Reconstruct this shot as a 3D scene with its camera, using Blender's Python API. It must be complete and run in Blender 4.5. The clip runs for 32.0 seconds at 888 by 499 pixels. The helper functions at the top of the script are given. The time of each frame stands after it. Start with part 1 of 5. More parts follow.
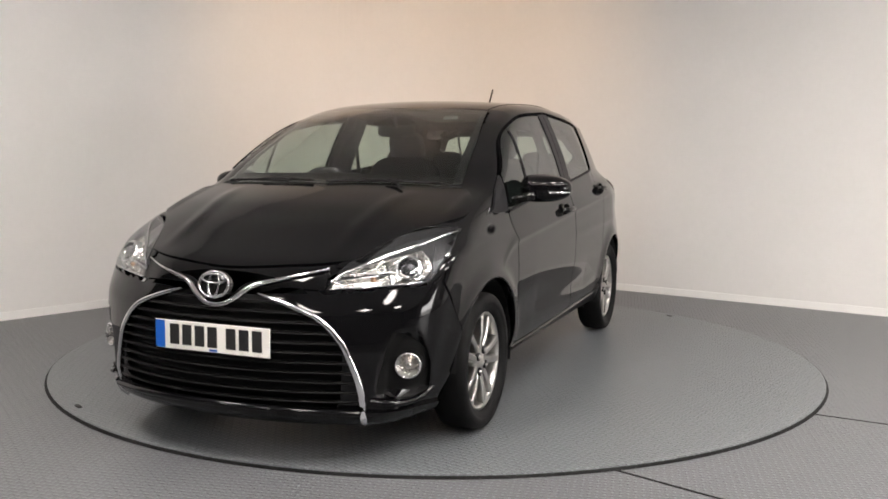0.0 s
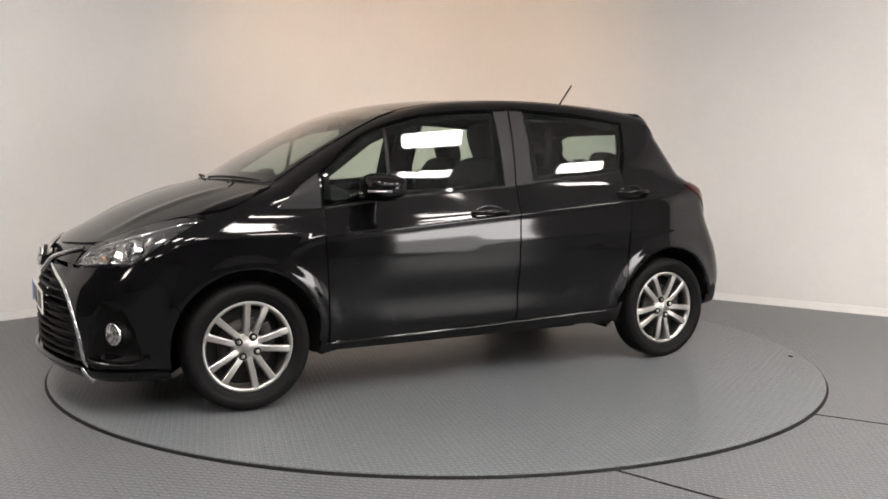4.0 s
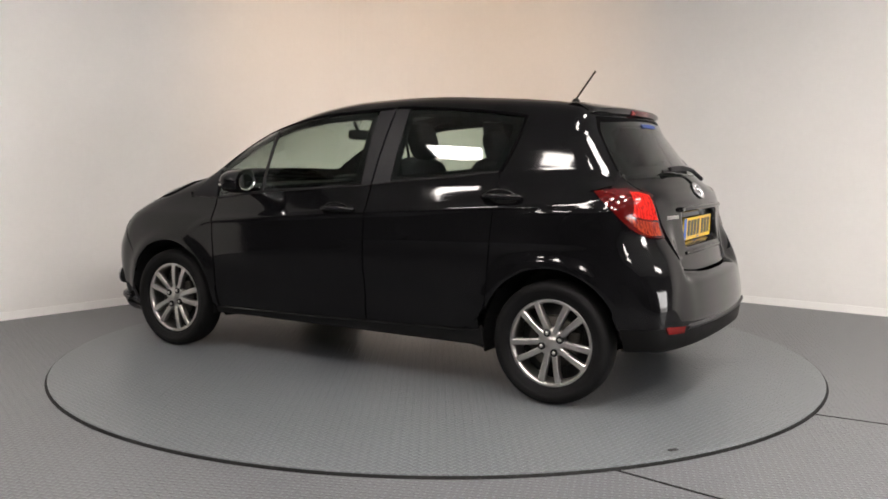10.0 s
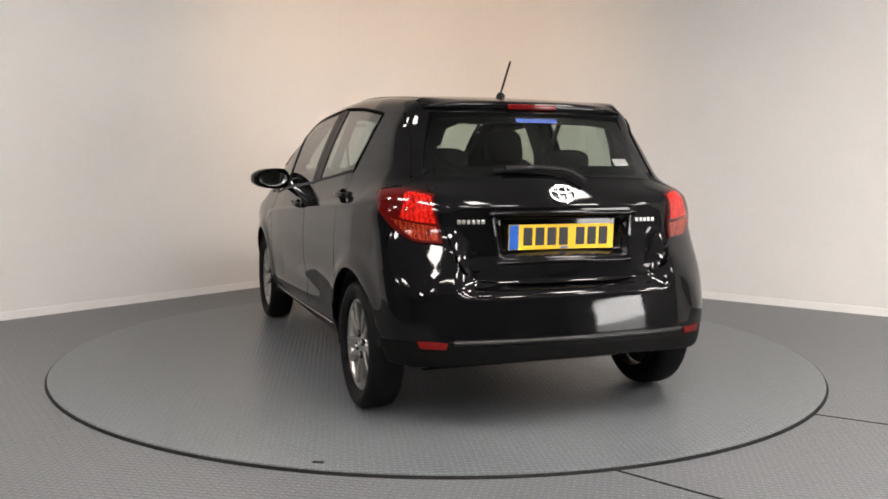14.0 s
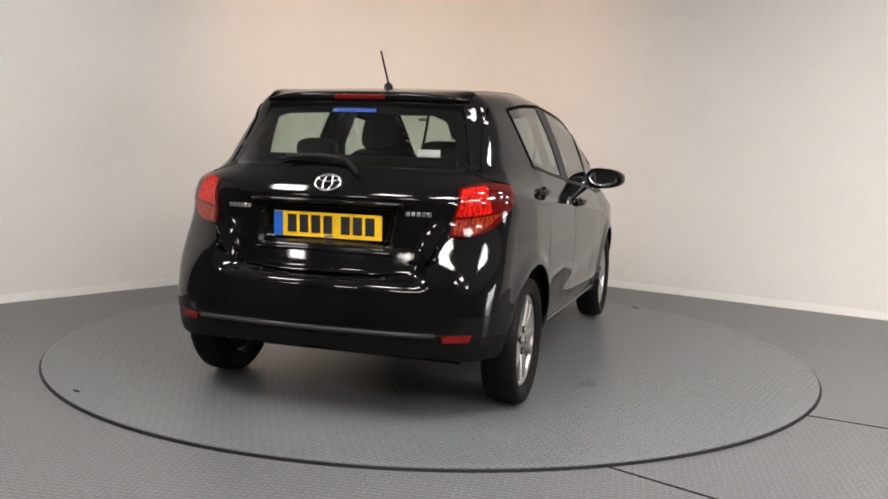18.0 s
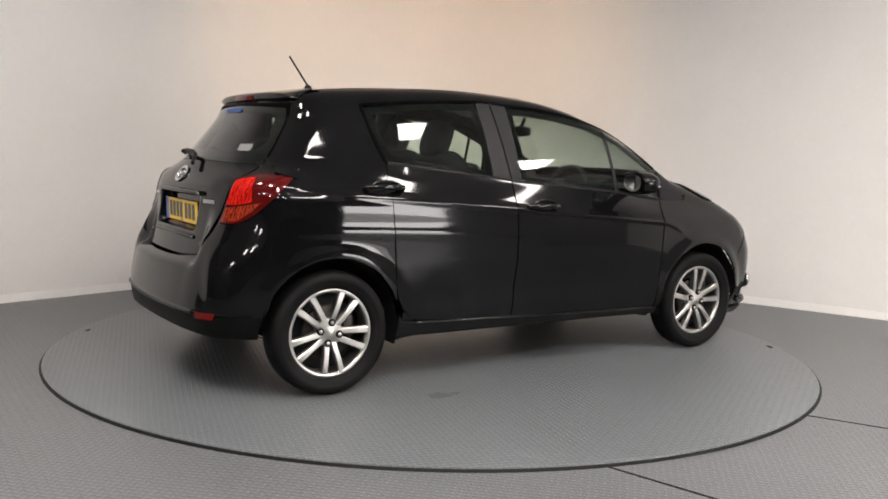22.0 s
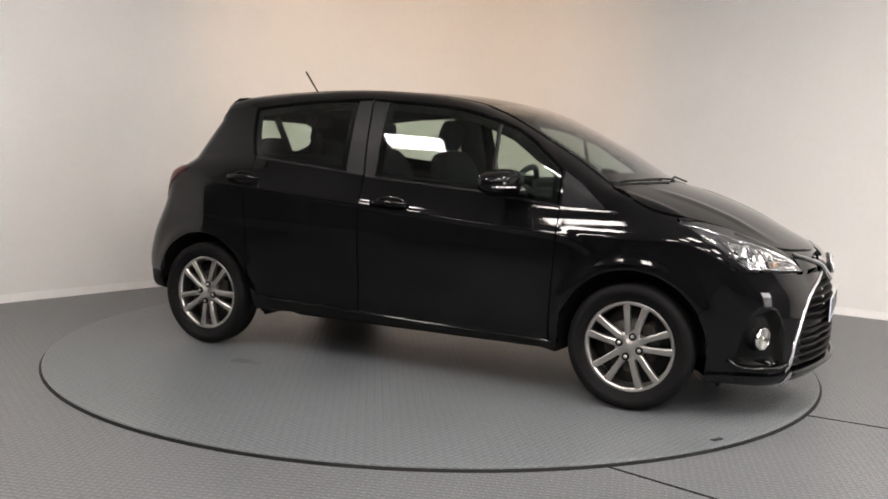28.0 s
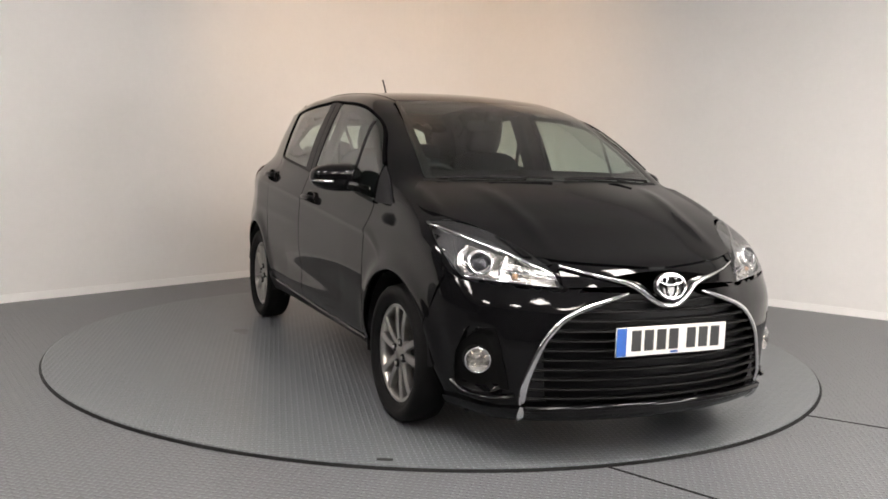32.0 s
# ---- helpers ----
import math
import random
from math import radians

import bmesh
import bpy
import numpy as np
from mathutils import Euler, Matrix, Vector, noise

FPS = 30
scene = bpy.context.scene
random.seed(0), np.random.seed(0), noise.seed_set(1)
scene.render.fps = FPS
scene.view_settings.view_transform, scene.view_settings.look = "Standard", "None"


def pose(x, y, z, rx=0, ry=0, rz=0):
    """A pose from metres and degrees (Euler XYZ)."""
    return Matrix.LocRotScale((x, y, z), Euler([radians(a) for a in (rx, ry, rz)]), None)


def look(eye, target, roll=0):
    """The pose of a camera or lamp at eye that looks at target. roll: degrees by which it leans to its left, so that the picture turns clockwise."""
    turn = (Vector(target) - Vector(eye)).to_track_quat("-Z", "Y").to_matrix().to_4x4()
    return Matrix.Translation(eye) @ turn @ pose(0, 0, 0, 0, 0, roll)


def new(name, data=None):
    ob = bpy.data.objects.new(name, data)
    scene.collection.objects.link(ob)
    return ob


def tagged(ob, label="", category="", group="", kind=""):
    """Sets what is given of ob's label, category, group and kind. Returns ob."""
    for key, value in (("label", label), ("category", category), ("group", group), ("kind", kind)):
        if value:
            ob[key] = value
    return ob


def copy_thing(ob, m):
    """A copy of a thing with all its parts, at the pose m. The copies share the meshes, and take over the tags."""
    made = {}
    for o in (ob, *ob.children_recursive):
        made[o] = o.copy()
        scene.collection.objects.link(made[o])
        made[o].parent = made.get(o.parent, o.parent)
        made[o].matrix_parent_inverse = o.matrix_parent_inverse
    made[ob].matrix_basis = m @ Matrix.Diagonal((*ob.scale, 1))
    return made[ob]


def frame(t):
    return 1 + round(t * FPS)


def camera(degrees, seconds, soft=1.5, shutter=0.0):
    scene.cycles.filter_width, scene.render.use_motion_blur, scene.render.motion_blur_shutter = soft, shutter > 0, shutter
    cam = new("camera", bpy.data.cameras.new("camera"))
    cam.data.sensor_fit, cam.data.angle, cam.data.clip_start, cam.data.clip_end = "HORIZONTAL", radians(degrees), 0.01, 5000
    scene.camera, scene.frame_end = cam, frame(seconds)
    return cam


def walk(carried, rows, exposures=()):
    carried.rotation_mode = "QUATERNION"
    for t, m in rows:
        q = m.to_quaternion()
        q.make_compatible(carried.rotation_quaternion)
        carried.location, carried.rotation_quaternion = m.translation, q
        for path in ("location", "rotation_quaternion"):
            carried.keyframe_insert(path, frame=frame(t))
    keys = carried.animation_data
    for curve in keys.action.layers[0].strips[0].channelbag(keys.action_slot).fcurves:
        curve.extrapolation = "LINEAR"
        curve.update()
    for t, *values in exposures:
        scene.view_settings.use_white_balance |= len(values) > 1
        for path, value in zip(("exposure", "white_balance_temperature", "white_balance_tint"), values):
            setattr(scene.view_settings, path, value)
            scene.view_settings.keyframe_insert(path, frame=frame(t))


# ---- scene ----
cam = camera(53.18, 32.0, soft=1.7)


def aim(yaw, pitch, roll):
    """The camera's pose on its tripod."""
    y, q = radians(yaw), radians(pitch)
    eye = Vector((0.0, -5.366, 1.159))
    return look(eye, eye + Vector((math.sin(y) * math.cos(q), math.cos(y) * math.cos(q), math.sin(q))), roll)


def nudged(s):
    """The tripod is knocked a little on the way: s from 0 (before) to 1 (after)."""
    return aim(0.335 + 0.182 * s, -5.831 - 0.434 * s, 0.554 + 1.338 * s)


walk(cam, [(0, nudged(0)), (13.5, nudged(0)), (15.5, nudged(0.2)), (16.0, nudged(0.42)), (16.2, nudged(0.6)), (16.5, nudged(0.84)), (17.0, nudged(0.91)),
           (18.0, nudged(1)), (32.0, nudged(1))])

# ---- light ----
scene.view_settings.exposure = 0.0
world = bpy.data.worlds.new("world")
scene.world = world
world.use_nodes = True
world.node_tree.nodes["Background"].inputs[0].default_value = (0.5, 0.5, 0.5, 1)
world.node_tree.nodes["Background"].inputs[1].default_value = 0.02

PANEL_POWER = 60.0
spot = bpy.data.lights.new("wall_spot", "SPOT")
spot.energy, spot.color, spot.spot_size, spot.spot_blend, spot.shadow_soft_size = 225, (1.0, 0.66, 0.40), radians(86), 1.0, 0.15
spot_lamp = new("wall_spot", spot)
spot_lamp.matrix_world = look((-0.1, -0.2, 3.3), (-0.3, 3.6, 1.75))


# ---- materials ----
def nodes_of(name):
    m = bpy.data.materials.new(name)
    m.use_nodes = True
    nt = m.node_tree
    return m, nt, nt.nodes["Principled BSDF"]


def link(nt, a, b):
    nt.links.new(a, b)


def val(nt, op, a, b=None, c=None):
    """A maths node on sockets or numbers."""
    n = nt.nodes.new("ShaderNodeMath")
    n.operation = op
    for i, v in enumerate((a, b, c)):
        if v is None:
            continue
        if isinstance(v, (int, float)):
            n.inputs[i].default_value = v
        else:
            nt.links.new(v, n.inputs[i])
    return n.outputs[0]


def noise_of(nt, scale, detail=4, rough=0.6, vec=None):
    n = nt.nodes.new("ShaderNodeTexNoise")
    n.inputs["Scale"].default_value, n.inputs["Detail"].default_value, n.inputs["Roughness"].default_value = scale, detail, rough
    if vec is None:
        tc = nt.nodes.new("ShaderNodeTexCoord")
        vec = tc.outputs["Object"]
    nt.links.new(vec, n.inputs["Vector"])
    return n.outputs["Fac"]


def ramp(nt, fac, a, b, lo=0.3, hi=0.7):
    n = nt.nodes.new("ShaderNodeValToRGB")
    n.color_ramp.elements[0].position, n.color_ramp.elements[1].position = lo, hi
    n.color_ramp.elements[0].color, n.color_ramp.elements[1].color = (*a, 1), (*b, 1)
    nt.links.new(fac, n.inputs[0])
    return n.outputs[0]


def bump(nt, height, strength, dist, to):
    n = nt.nodes.new("ShaderNodeBump")
    n.inputs["Strength"].default_value, n.inputs["Distance"].default_value = strength, dist
    nt.links.new(height, n.inputs["Height"])
    nt.links.new(n.outputs[0], to.inputs["Normal"])


def plain(name, col, rough=0.5, metal=0.0, vary=0.12, scale=9.0, bumps=0.0, coat=0.0, spec=0.5):
    """A material with mottled colour and roughness at two scales and a fine relief."""
    m, nt, b = nodes_of(name)
    fine = noise_of(nt, scale * 12, 3)
    wide = noise_of(nt, scale, 4)
    both = val(nt, "ADD", val(nt, "MULTIPLY", fine, 0.4), val(nt, "MULTIPLY", wide, 0.6))
    lo = tuple(max(0, c * (1 - vary)) for c in col)
    hi = tuple(min(1, c * (1 + vary)) for c in col)
    link(nt, ramp(nt, both, lo, hi), b.inputs["Base Color"])
    link(nt, val(nt, "ADD", val(nt, "MULTIPLY", wide, rough * 0.3), rough * 0.85), b.inputs["Roughness"])
    b.inputs["Metallic"].default_value = metal
    b.inputs["Specular IOR Level"].default_value = spec
    b.inputs["Coat Weight"].default_value, b.inputs["Coat Roughness"].default_value = coat, 0.03
    if bumps:
        bump(nt, both, bumps, 0.002, b)
    return m


def tread(name, col, cell, strength, rough, angle):
    """Painted steel tread plate: short raised bars that lie crosswise in turn."""
    m, nt, b = nodes_of(name)
    tc = nt.nodes.new("ShaderNodeTexCoord")
    mp = nt.nodes.new("ShaderNodeMapping")
    mp.inputs["Rotation"].default_value = (0, 0, radians(angle))
    mp.inputs["Scale"].default_value = (1 / cell,) * 3
    link(nt, tc.outputs["Object"], mp.inputs[0])
    sp = nt.nodes.new("ShaderNodeSeparateXYZ")
    link(nt, mp.outputs[0], sp.inputs[0])
    u, v = sp.outputs[0], sp.outputs[1]
    fu, fv = val(nt, "SUBTRACT", val(nt, "FRACT", u), 0.5), val(nt, "SUBTRACT", val(nt, "FRACT", v), 0.5)
    odd = val(nt, "FLOORED_MODULO", val(nt, "ADD", val(nt, "FLOOR", u), val(nt, "FLOOR", v)), 2.0)
    au, av = val(nt, "ABSOLUTE", fu), val(nt, "ABSOLUTE", fv)
    d1 = val(nt, "ADD", val(nt, "DIVIDE", au, 0.75), val(nt, "DIVIDE", av, 0.26))
    d2 = val(nt, "ADD", val(nt, "DIVIDE", av, 0.75), val(nt, "DIVIDE", au, 0.26))
    d = val(nt, "ADD", val(nt, "MULTIPLY", d1, odd), val(nt, "MULTIPLY", d2, val(nt, "SUBTRACT", 1.0, odd)))
    height = val(nt, "SMOOTH_MIN", val(nt, "MULTIPLY", val(nt, "MAXIMUM", val(nt, "SUBTRACT", 1.0, d), 0.0), 1.6), 0.8, 0.1)
    wide = noise_of(nt, 1.3, 5, 0.6, tc.outputs["Object"])
    fine = noise_of(nt, 60, 3, 0.6, tc.outputs["Object"])
    mix = val(nt, "ADD", val(nt, "MULTIPLY", wide, 0.75), val(nt, "MULTIPLY", fine, 0.25))
    # bar tops coloured lighter, as if catching light, over the random mottle
    lit_tone = val(nt, "ADD", val(nt, "MULTIPLY", mix, 0.62), val(nt, "MULTIPLY", height, 0.5))
    link(nt, ramp(nt, lit_tone, tuple(c * 0.82 for c in col), tuple(c * 1.25 for c in col), 0.2, 0.8), b.inputs["Base Color"])
    link(nt, val(nt, "ADD", val(nt, "MULTIPLY", wide, 0.1), rough - 0.05), b.inputs["Roughness"])
    b.inputs["Specular IOR Level"].default_value = 0.45
    bump(nt, val(nt, "ADD", height, val(nt, "MULTIPLY", fine, 0.05)), strength, 0.005, b)
    return m


def paint(name, col):
    """Black gloss car paint under a clear coat, with faint orange peel and dust."""
    m, nt, b = nodes_of(name)
    dust = noise_of(nt, 5, 6, 0.65)
    peel = noise_of(nt, 160, 2)
    link(nt, ramp(nt, dust, col, tuple(c * 1.5 + 0.001 for c in col), 0.35, 0.8), b.inputs["Base Color"])
    link(nt, val(nt, "ADD", val(nt, "MULTIPLY", dust, 0.06), 0.03), b.inputs["Roughness"])
    b.inputs["IOR"].default_value = 1.35
    b.inputs["Specular IOR Level"].default_value = 0.5
    bump(nt, peel, 0.02, 0.0004, b)
    return m


def glass(name, tint, gloss=1.0, rough=0.0):
    """A thin tinted pane: what lies behind it, with a mirror image over it."""
    m = bpy.data.materials.new(name)
    m.use_nodes = True
    nt = m.node_tree
    nt.nodes.clear()
    out = nt.nodes.new("ShaderNodeOutputMaterial")
    tr, gl, mix, fr = (nt.nodes.new(k) for k in ("ShaderNodeBsdfTransparent", "ShaderNodeBsdfGlossy", "ShaderNodeMixShader", "ShaderNodeLayerWeight"))
    tr.inputs[0].default_value = (*tint, 1)
    gl.inputs["Roughness"].default_value = rough
    fr.inputs["Blend"].default_value = 0.5
    edge = val(nt, "POWER", fr.outputs["Facing"], 3.6)
    link(nt, val(nt, "MULTIPLY", val(nt, "ADD", val(nt, "MULTIPLY", edge, 0.9), 0.041), gloss), mix.inputs[0])
    link(nt, tr.outputs[0], mix.inputs[1])
    link(nt, gl.outputs[0], mix.inputs[2])
    link(nt, mix.outputs[0], out.inputs[0])
    return m


def fluted(name, dark, light, scale):
    """A coloured lens, its upright flutes and their glints put into the colour."""
    m, nt, b = nodes_of(name)
    tc = nt.nodes.new("ShaderNodeTexCoord")
    wave = nt.nodes.new("ShaderNodeTexWave")
    wave.bands_direction = "Y"
    for key, value in (("Scale", scale), ("Distortion", 7.0), ("Detail", 3.0), ("Detail Scale", 2.5)):
        wave.inputs[key].default_value = value
    link(nt, tc.outputs["Object"], wave.inputs["Vector"])
    patch = noise_of(nt, 22, 3, 0.6, tc.outputs["Object"])
    mix = val(nt, "ADD", val(nt, "MULTIPLY", wave.outputs["Fac"], 0.4), val(nt, "MULTIPLY", patch, 0.75))
    link(nt, ramp(nt, mix, dark, light, 0.3, 0.85), b.inputs["Base Color"])
    b.inputs["Roughness"].default_value = 0.12
    b.inputs["Specular IOR Level"].default_value = 0.35
    return m


def glow(name, col, power):
    m, nt, b = nodes_of(name)
    b.inputs["Base Color"].default_value = (*col, 1)
    b.inputs["Emission Color"].default_value = (*col, 1)
    b.inputs["Emission Strength"].default_value = power
    return m


M_WALL = plain("wall_paint", (0.80, 0.785, 0.765), 0.6, vary=0.025, scale=2.0, bumps=0.03)
M_SKIRT = plain("skirting_paint", (0.90, 0.89, 0.87), 0.3, vary=0.03)
M_DARKWALL = plain("dark_wall", (0.035, 0.035, 0.037), 0.7, vary=0.1, scale=2.0, bumps=0.05)
M_ENDWALL = plain("grey_end_wall", (0.22, 0.22, 0.22), 0.5, vary=0.04, scale=2.0, bumps=0.04)
M_CEIL = plain("ceiling_tile", (0.72, 0.715, 0.71), 0.8, vary=0.05, scale=4.0, bumps=0.1)
M_FLOOR = tread("floor_tread_plate", (0.119, 0.123, 0.131), 0.027, 1.0, 0.38, 12)
M_TURN = tread("turntable_tread_plate", (0.122, 0.132, 0.141), 0.027, 1.0, 0.32, 14)
M_EDGE = plain("black_rubber", (0.008, 0.008, 0.008), 0.7, vary=0.3, scale=20, bumps=0.2, spec=0.15)
M_PANEL = glow("light_diffuser", (1.0, 0.925, 0.872), PANEL_POWER)
M_OUTSIDE = glow("daylight_outside", (1.0, 0.97, 0.95), 20.0)
M_OUTGROUND = glow("daylit_yard", (1.0, 0.97, 0.94), 5.0)
M_ALU = plain("white_metal", (0.7, 0.7, 0.7), 0.35)
M_PAINT = paint("black_paint", (0.0025, 0.0025, 0.0029))
M_TRIM = plain("black_plastic", (0.008, 0.008, 0.0085), 0.5, vary=0.2, scale=30, bumps=0.08, spec=0.2)
M_SLAT = plain("grille_plastic", (0.003, 0.003, 0.003), 0.5, vary=0.2, scale=30, spec=0.12)
M_VALANCE = plain("grey_plastic", (0.022, 0.022, 0.023), 0.35, vary=0.2, scale=30, bumps=0.1, spec=0.25)
M_PILLAR = plain("satin_black_film", (0.008, 0.008, 0.0095), 0.42, vary=0.15, scale=20, spec=0.2)
M_FRIT = plain("black_glass_border", (0.002, 0.002, 0.0022), 0.8, vary=0.2, spec=0.02)
M_GLOSS = plain("piano_black", (0.006, 0.006, 0.006), 0.06, vary=0.2)
M_CHROME = plain("chrome", (0.78, 0.78, 0.79), 0.07, metal=1.0, vary=0.04)
M_ALLOY = plain("silver_alloy", (0.48, 0.47, 0.45), 0.32, metal=1.0, vary=0.06, scale=14)
M_STEEL = plain("brake_steel", (0.04, 0.037, 0.034), 0.5, metal=1.0, vary=0.3, scale=14, bumps=0.2)
M_TYRE = plain("tyre_rubber", (0.006, 0.006, 0.0063), 0.6, vary=0.25, scale=25, bumps=0.25, spec=0.10)
M_SEAT = plain("seat_fabric", (0.018, 0.018, 0.02), 0.9, vary=0.3, scale=40, bumps=0.4, spec=0.2)
M_CABIN = plain("cabin_plastic", (0.02, 0.02, 0.021), 0.65, vary=0.2, scale=30, bumps=0.2, spec=0.3)
M_LINING = plain("headlining", (0.10, 0.10, 0.098), 0.9, vary=0.1, scale=30, bumps=0.2)
M_GLASS = glass("side_glass", (0.70, 0.80, 0.75), 1.2)
M_WSCREEN = glass("windscreen_glass", (0.70, 0.79, 0.75), 1.4)
M_LENS = glass("clear_lens", (0.93, 0.94, 0.95))
M_REDCORE = fluted("bright_red_lens", (0.16, 0.002, 0.002), (0.60, 0.014, 0.008), 17.0)
M_RED = plain("red_lens", (0.06, 0.002, 0.002), 0.08, vary=0.25, scale=18)
M_REDDARK = plain("dark_red_lens", (0.10, 0.003, 0.003), 0.15, vary=0.25, scale=18, spec=0.35)
M_BROWN = fluted("brown_red_lens", (0.08, 0.004, 0.003), (0.28, 0.034, 0.012), 19.0)
M_AMBER = plain("amber_lens", (0.44, 0.26, 0.16), 0.15, vary=0.1)
M_LAMPIN = plain("lamp_bezel", (0.45, 0.435, 0.415), 0.27, metal=1.0, vary=0.2, scale=30, bumps=0.2)
M_LAMPDARK = plain("lamp_dark_bezel", (0.10, 0.10, 0.104), 0.32, metal=0.5, vary=0.2, scale=20)
M_PLATEW = plain("white_plate", (0.82, 0.81, 0.76), 0.35, vary=0.03, scale=25)
M_PLATEY = plain("yellow_plate", (0.80, 0.50, 0.015), 0.35, vary=0.04, scale=25)
M_BLUE = plain("blue_band", (0.01, 0.10, 0.45), 0.35, vary=0.1)
M_STICKER = plain("blue_sticker", (0.008, 0.05, 0.26), 0.5, vary=0.1)
M_FOG = plain("fog_reflector", (0.75, 0.72, 0.67), 0.1, metal=0.95, vary=0.15, scale=40)
M_BALL = plain("projector_glass", (0.10, 0.10, 0.11), 0.05, metal=0.7, vary=0.1)
M_INK = plain("black_ink", (0.015, 0.015, 0.015), 0.4)
M_WHITE = plain("white_label", (0.20, 0.21, 0.20), 0.5)
M_SLOT = plain("dark_slot", (0.025, 0.025, 0.025), 0.6, vary=0.3, scale=30, spec=0.2)
M_STAIN = plain("oil_stain", (0.066, 0.069, 0.070), 0.36, vary=0.3, scale=30)
M_MIRROR = plain("mirror_silver", (0.85, 0.87, 0.88), 0.02, metal=1.0, vary=0.01)


# ---- mesh helpers ----
def mesh_of(name, verts, faces, material, smooth=True):
    me = bpy.data.meshes.new(name)
    me.from_pydata([tuple(map(float, q)) for q in verts], [], [tuple(map(int, q)) for q in faces])
    me.materials.append(material)
    if smooth:
        me.polygons.foreach_set("use_smooth", [True] * len(me.polygons))
    me.update()
    return me


def part(name, shape, material, parent, label="", smooth=True, at=None):
    """Links (verts, faces), or a ready mesh, as one mesh object under its thing or part."""
    me = shape if isinstance(shape, bpy.types.Mesh) else mesh_of(name, shape[0], shape[1], material, smooth)
    ob = new(name, me)
    ob.parent = parent
    if at is not None:
        ob.matrix_basis = at
    if label:
        tagged(ob, label)
    return ob


def from_bm(bm):
    bm.verts.index_update()
    out = [v.co[:] for v in bm.verts], [[v.index for v in f.verts] for f in bm.faces]
    bm.free()
    return out


def join(*shapes):
    vs, fs = [], []
    for v, f in shapes:
        n = len(vs)
        vs += [tuple(q) for q in v]
        fs += [[i + n for i in q] for q in f]
    return vs, fs


def moved(shape, m):
    return [tuple(m @ Vector(q)) for q in shape[0]], shape[1]


def block(sx, sy, sz, bevel=0.0, seg=2):
    """A box of that size about the origin, with rounded edges."""
    bm = bmesh.new()
    bmesh.ops.create_cube(bm, size=1)
    bmesh.ops.scale(bm, vec=(sx, sy, sz), verts=bm.verts)
    if bevel:
        bmesh.ops.bevel(bm, geom=bm.edges[:], offset=bevel, segments=seg, profile=0.5, affect="EDGES")
    return from_bm(bm)


def lathe(profile, n=48, axis="y"):
    """Turns (radius, along) pairs round an axis."""
    vs, fs = [], []
    for r, h in profile:
        for i in range(n):
            a = 2 * math.pi * i / n
            c, s = r * math.cos(a), r * math.sin(a)
            vs.append((c, h, s) if axis == "y" else (c, s, h) if axis == "z" else (h, c, s))
    for j in range(len(profile) - 1):
        for i in range(n):
            k = (i + 1) % n
            fs.append((j * n + i, j * n + k, (j + 1) * n + k, (j + 1) * n + i))
    return vs, fs


def sweep(path, rx, rz=None, n=10, up=(0, 0, 1), closed=False, taper=None):
    """A rod with an oval section along a path."""
    rz = rx if rz is None else rz
    path = [Vector(q) for q in path]
    vs, fs, m = [], [], len(path)
    for i, q in enumerate(path):
        a = path[(i - 1) % m] if closed or i else path[0]
        b = path[(i + 1) % m] if closed or i < m - 1 else path[-1]
        d = (b - a).normalized()
        side = d.cross(Vector(up)).normalized()
        top = side.cross(d).normalized()
        k = taper[i] if taper else 1.0
        for j in range(n):
            w = 2 * math.pi * j / n
            vs.append(q + side * (rx * k * math.cos(w)) + top * (rz * k * math.sin(w)))
    for i in range(m if closed else m - 1):
        for j in range(n):
            i2, j2 = (i + 1) % m, (j + 1) % n
            fs.append((i * n + j, i * n + j2, i2 * n + j2, i2 * n + j))
    if not closed:
        fs.append(tuple(range(n)))
        fs.append(tuple((m - 1) * n + j for j in reversed(range(n))))
    return vs, fs


# ---- the room ----
FLOOR_Z = -0.015


def wall_strip(name, pts, z0, z1, thick, material):
    """An upright wall along a line of plan points, with its thickness on the line's left."""
    pts = [Vector((*q, 0)) for q in pts]
    vs, fs = [], []
    for i, q in enumerate(pts):
        a, b = pts[max(i - 1, 0)], pts[min(i + 1, len(pts) - 1)]
        d = (b - a).normalized()
        nrm = Vector((-d.y, d.x, 0))
        for off in (0, thick):
            for z in (z0, z1):
                vs.append((*(q + nrm * off).xy, z))
    for i in range(len(pts) - 1):
        k, m = i * 4, i * 4 + 4
        fs += [(k, m, m + 1, k + 1), (k + 2, k + 3, m + 3, m + 2), (k + 1, m + 1, m + 3, k + 3), (k, k + 2, m + 2, m)]
    e = (len(pts) - 1) * 4
    fs += [(0, 1, 3, 2), (e, e + 2, e + 3, e + 1)]
    return tagged(new(name, mesh_of(name, vs, fs, material, False)), kind="structure")


def corner_path(a, c, b, radius, n=28):
    """The plan line a, c, b with its corner c rounded."""
    a, c, b = Vector(a), Vector(c), Vector(b)
    u, v = (a - c).normalized(), (b - c).normalized()
    half = u.angle(v) / 2
    t = radius / math.tan(half)
    mid = c + (u + v).normalized() * (radius / math.sin(half))
    s, e = c + u * t - mid, c + v * t - mid
    turn = s.angle_signed(e)
    out = [a]
    for i in range(n + 1):
        w = -turn * i / n
        out.append(mid + Vector((s.x * math.cos(w) - s.y * math.sin(w), s.x * math.sin(w) + s.y * math.cos(w))))
    return out + [b]


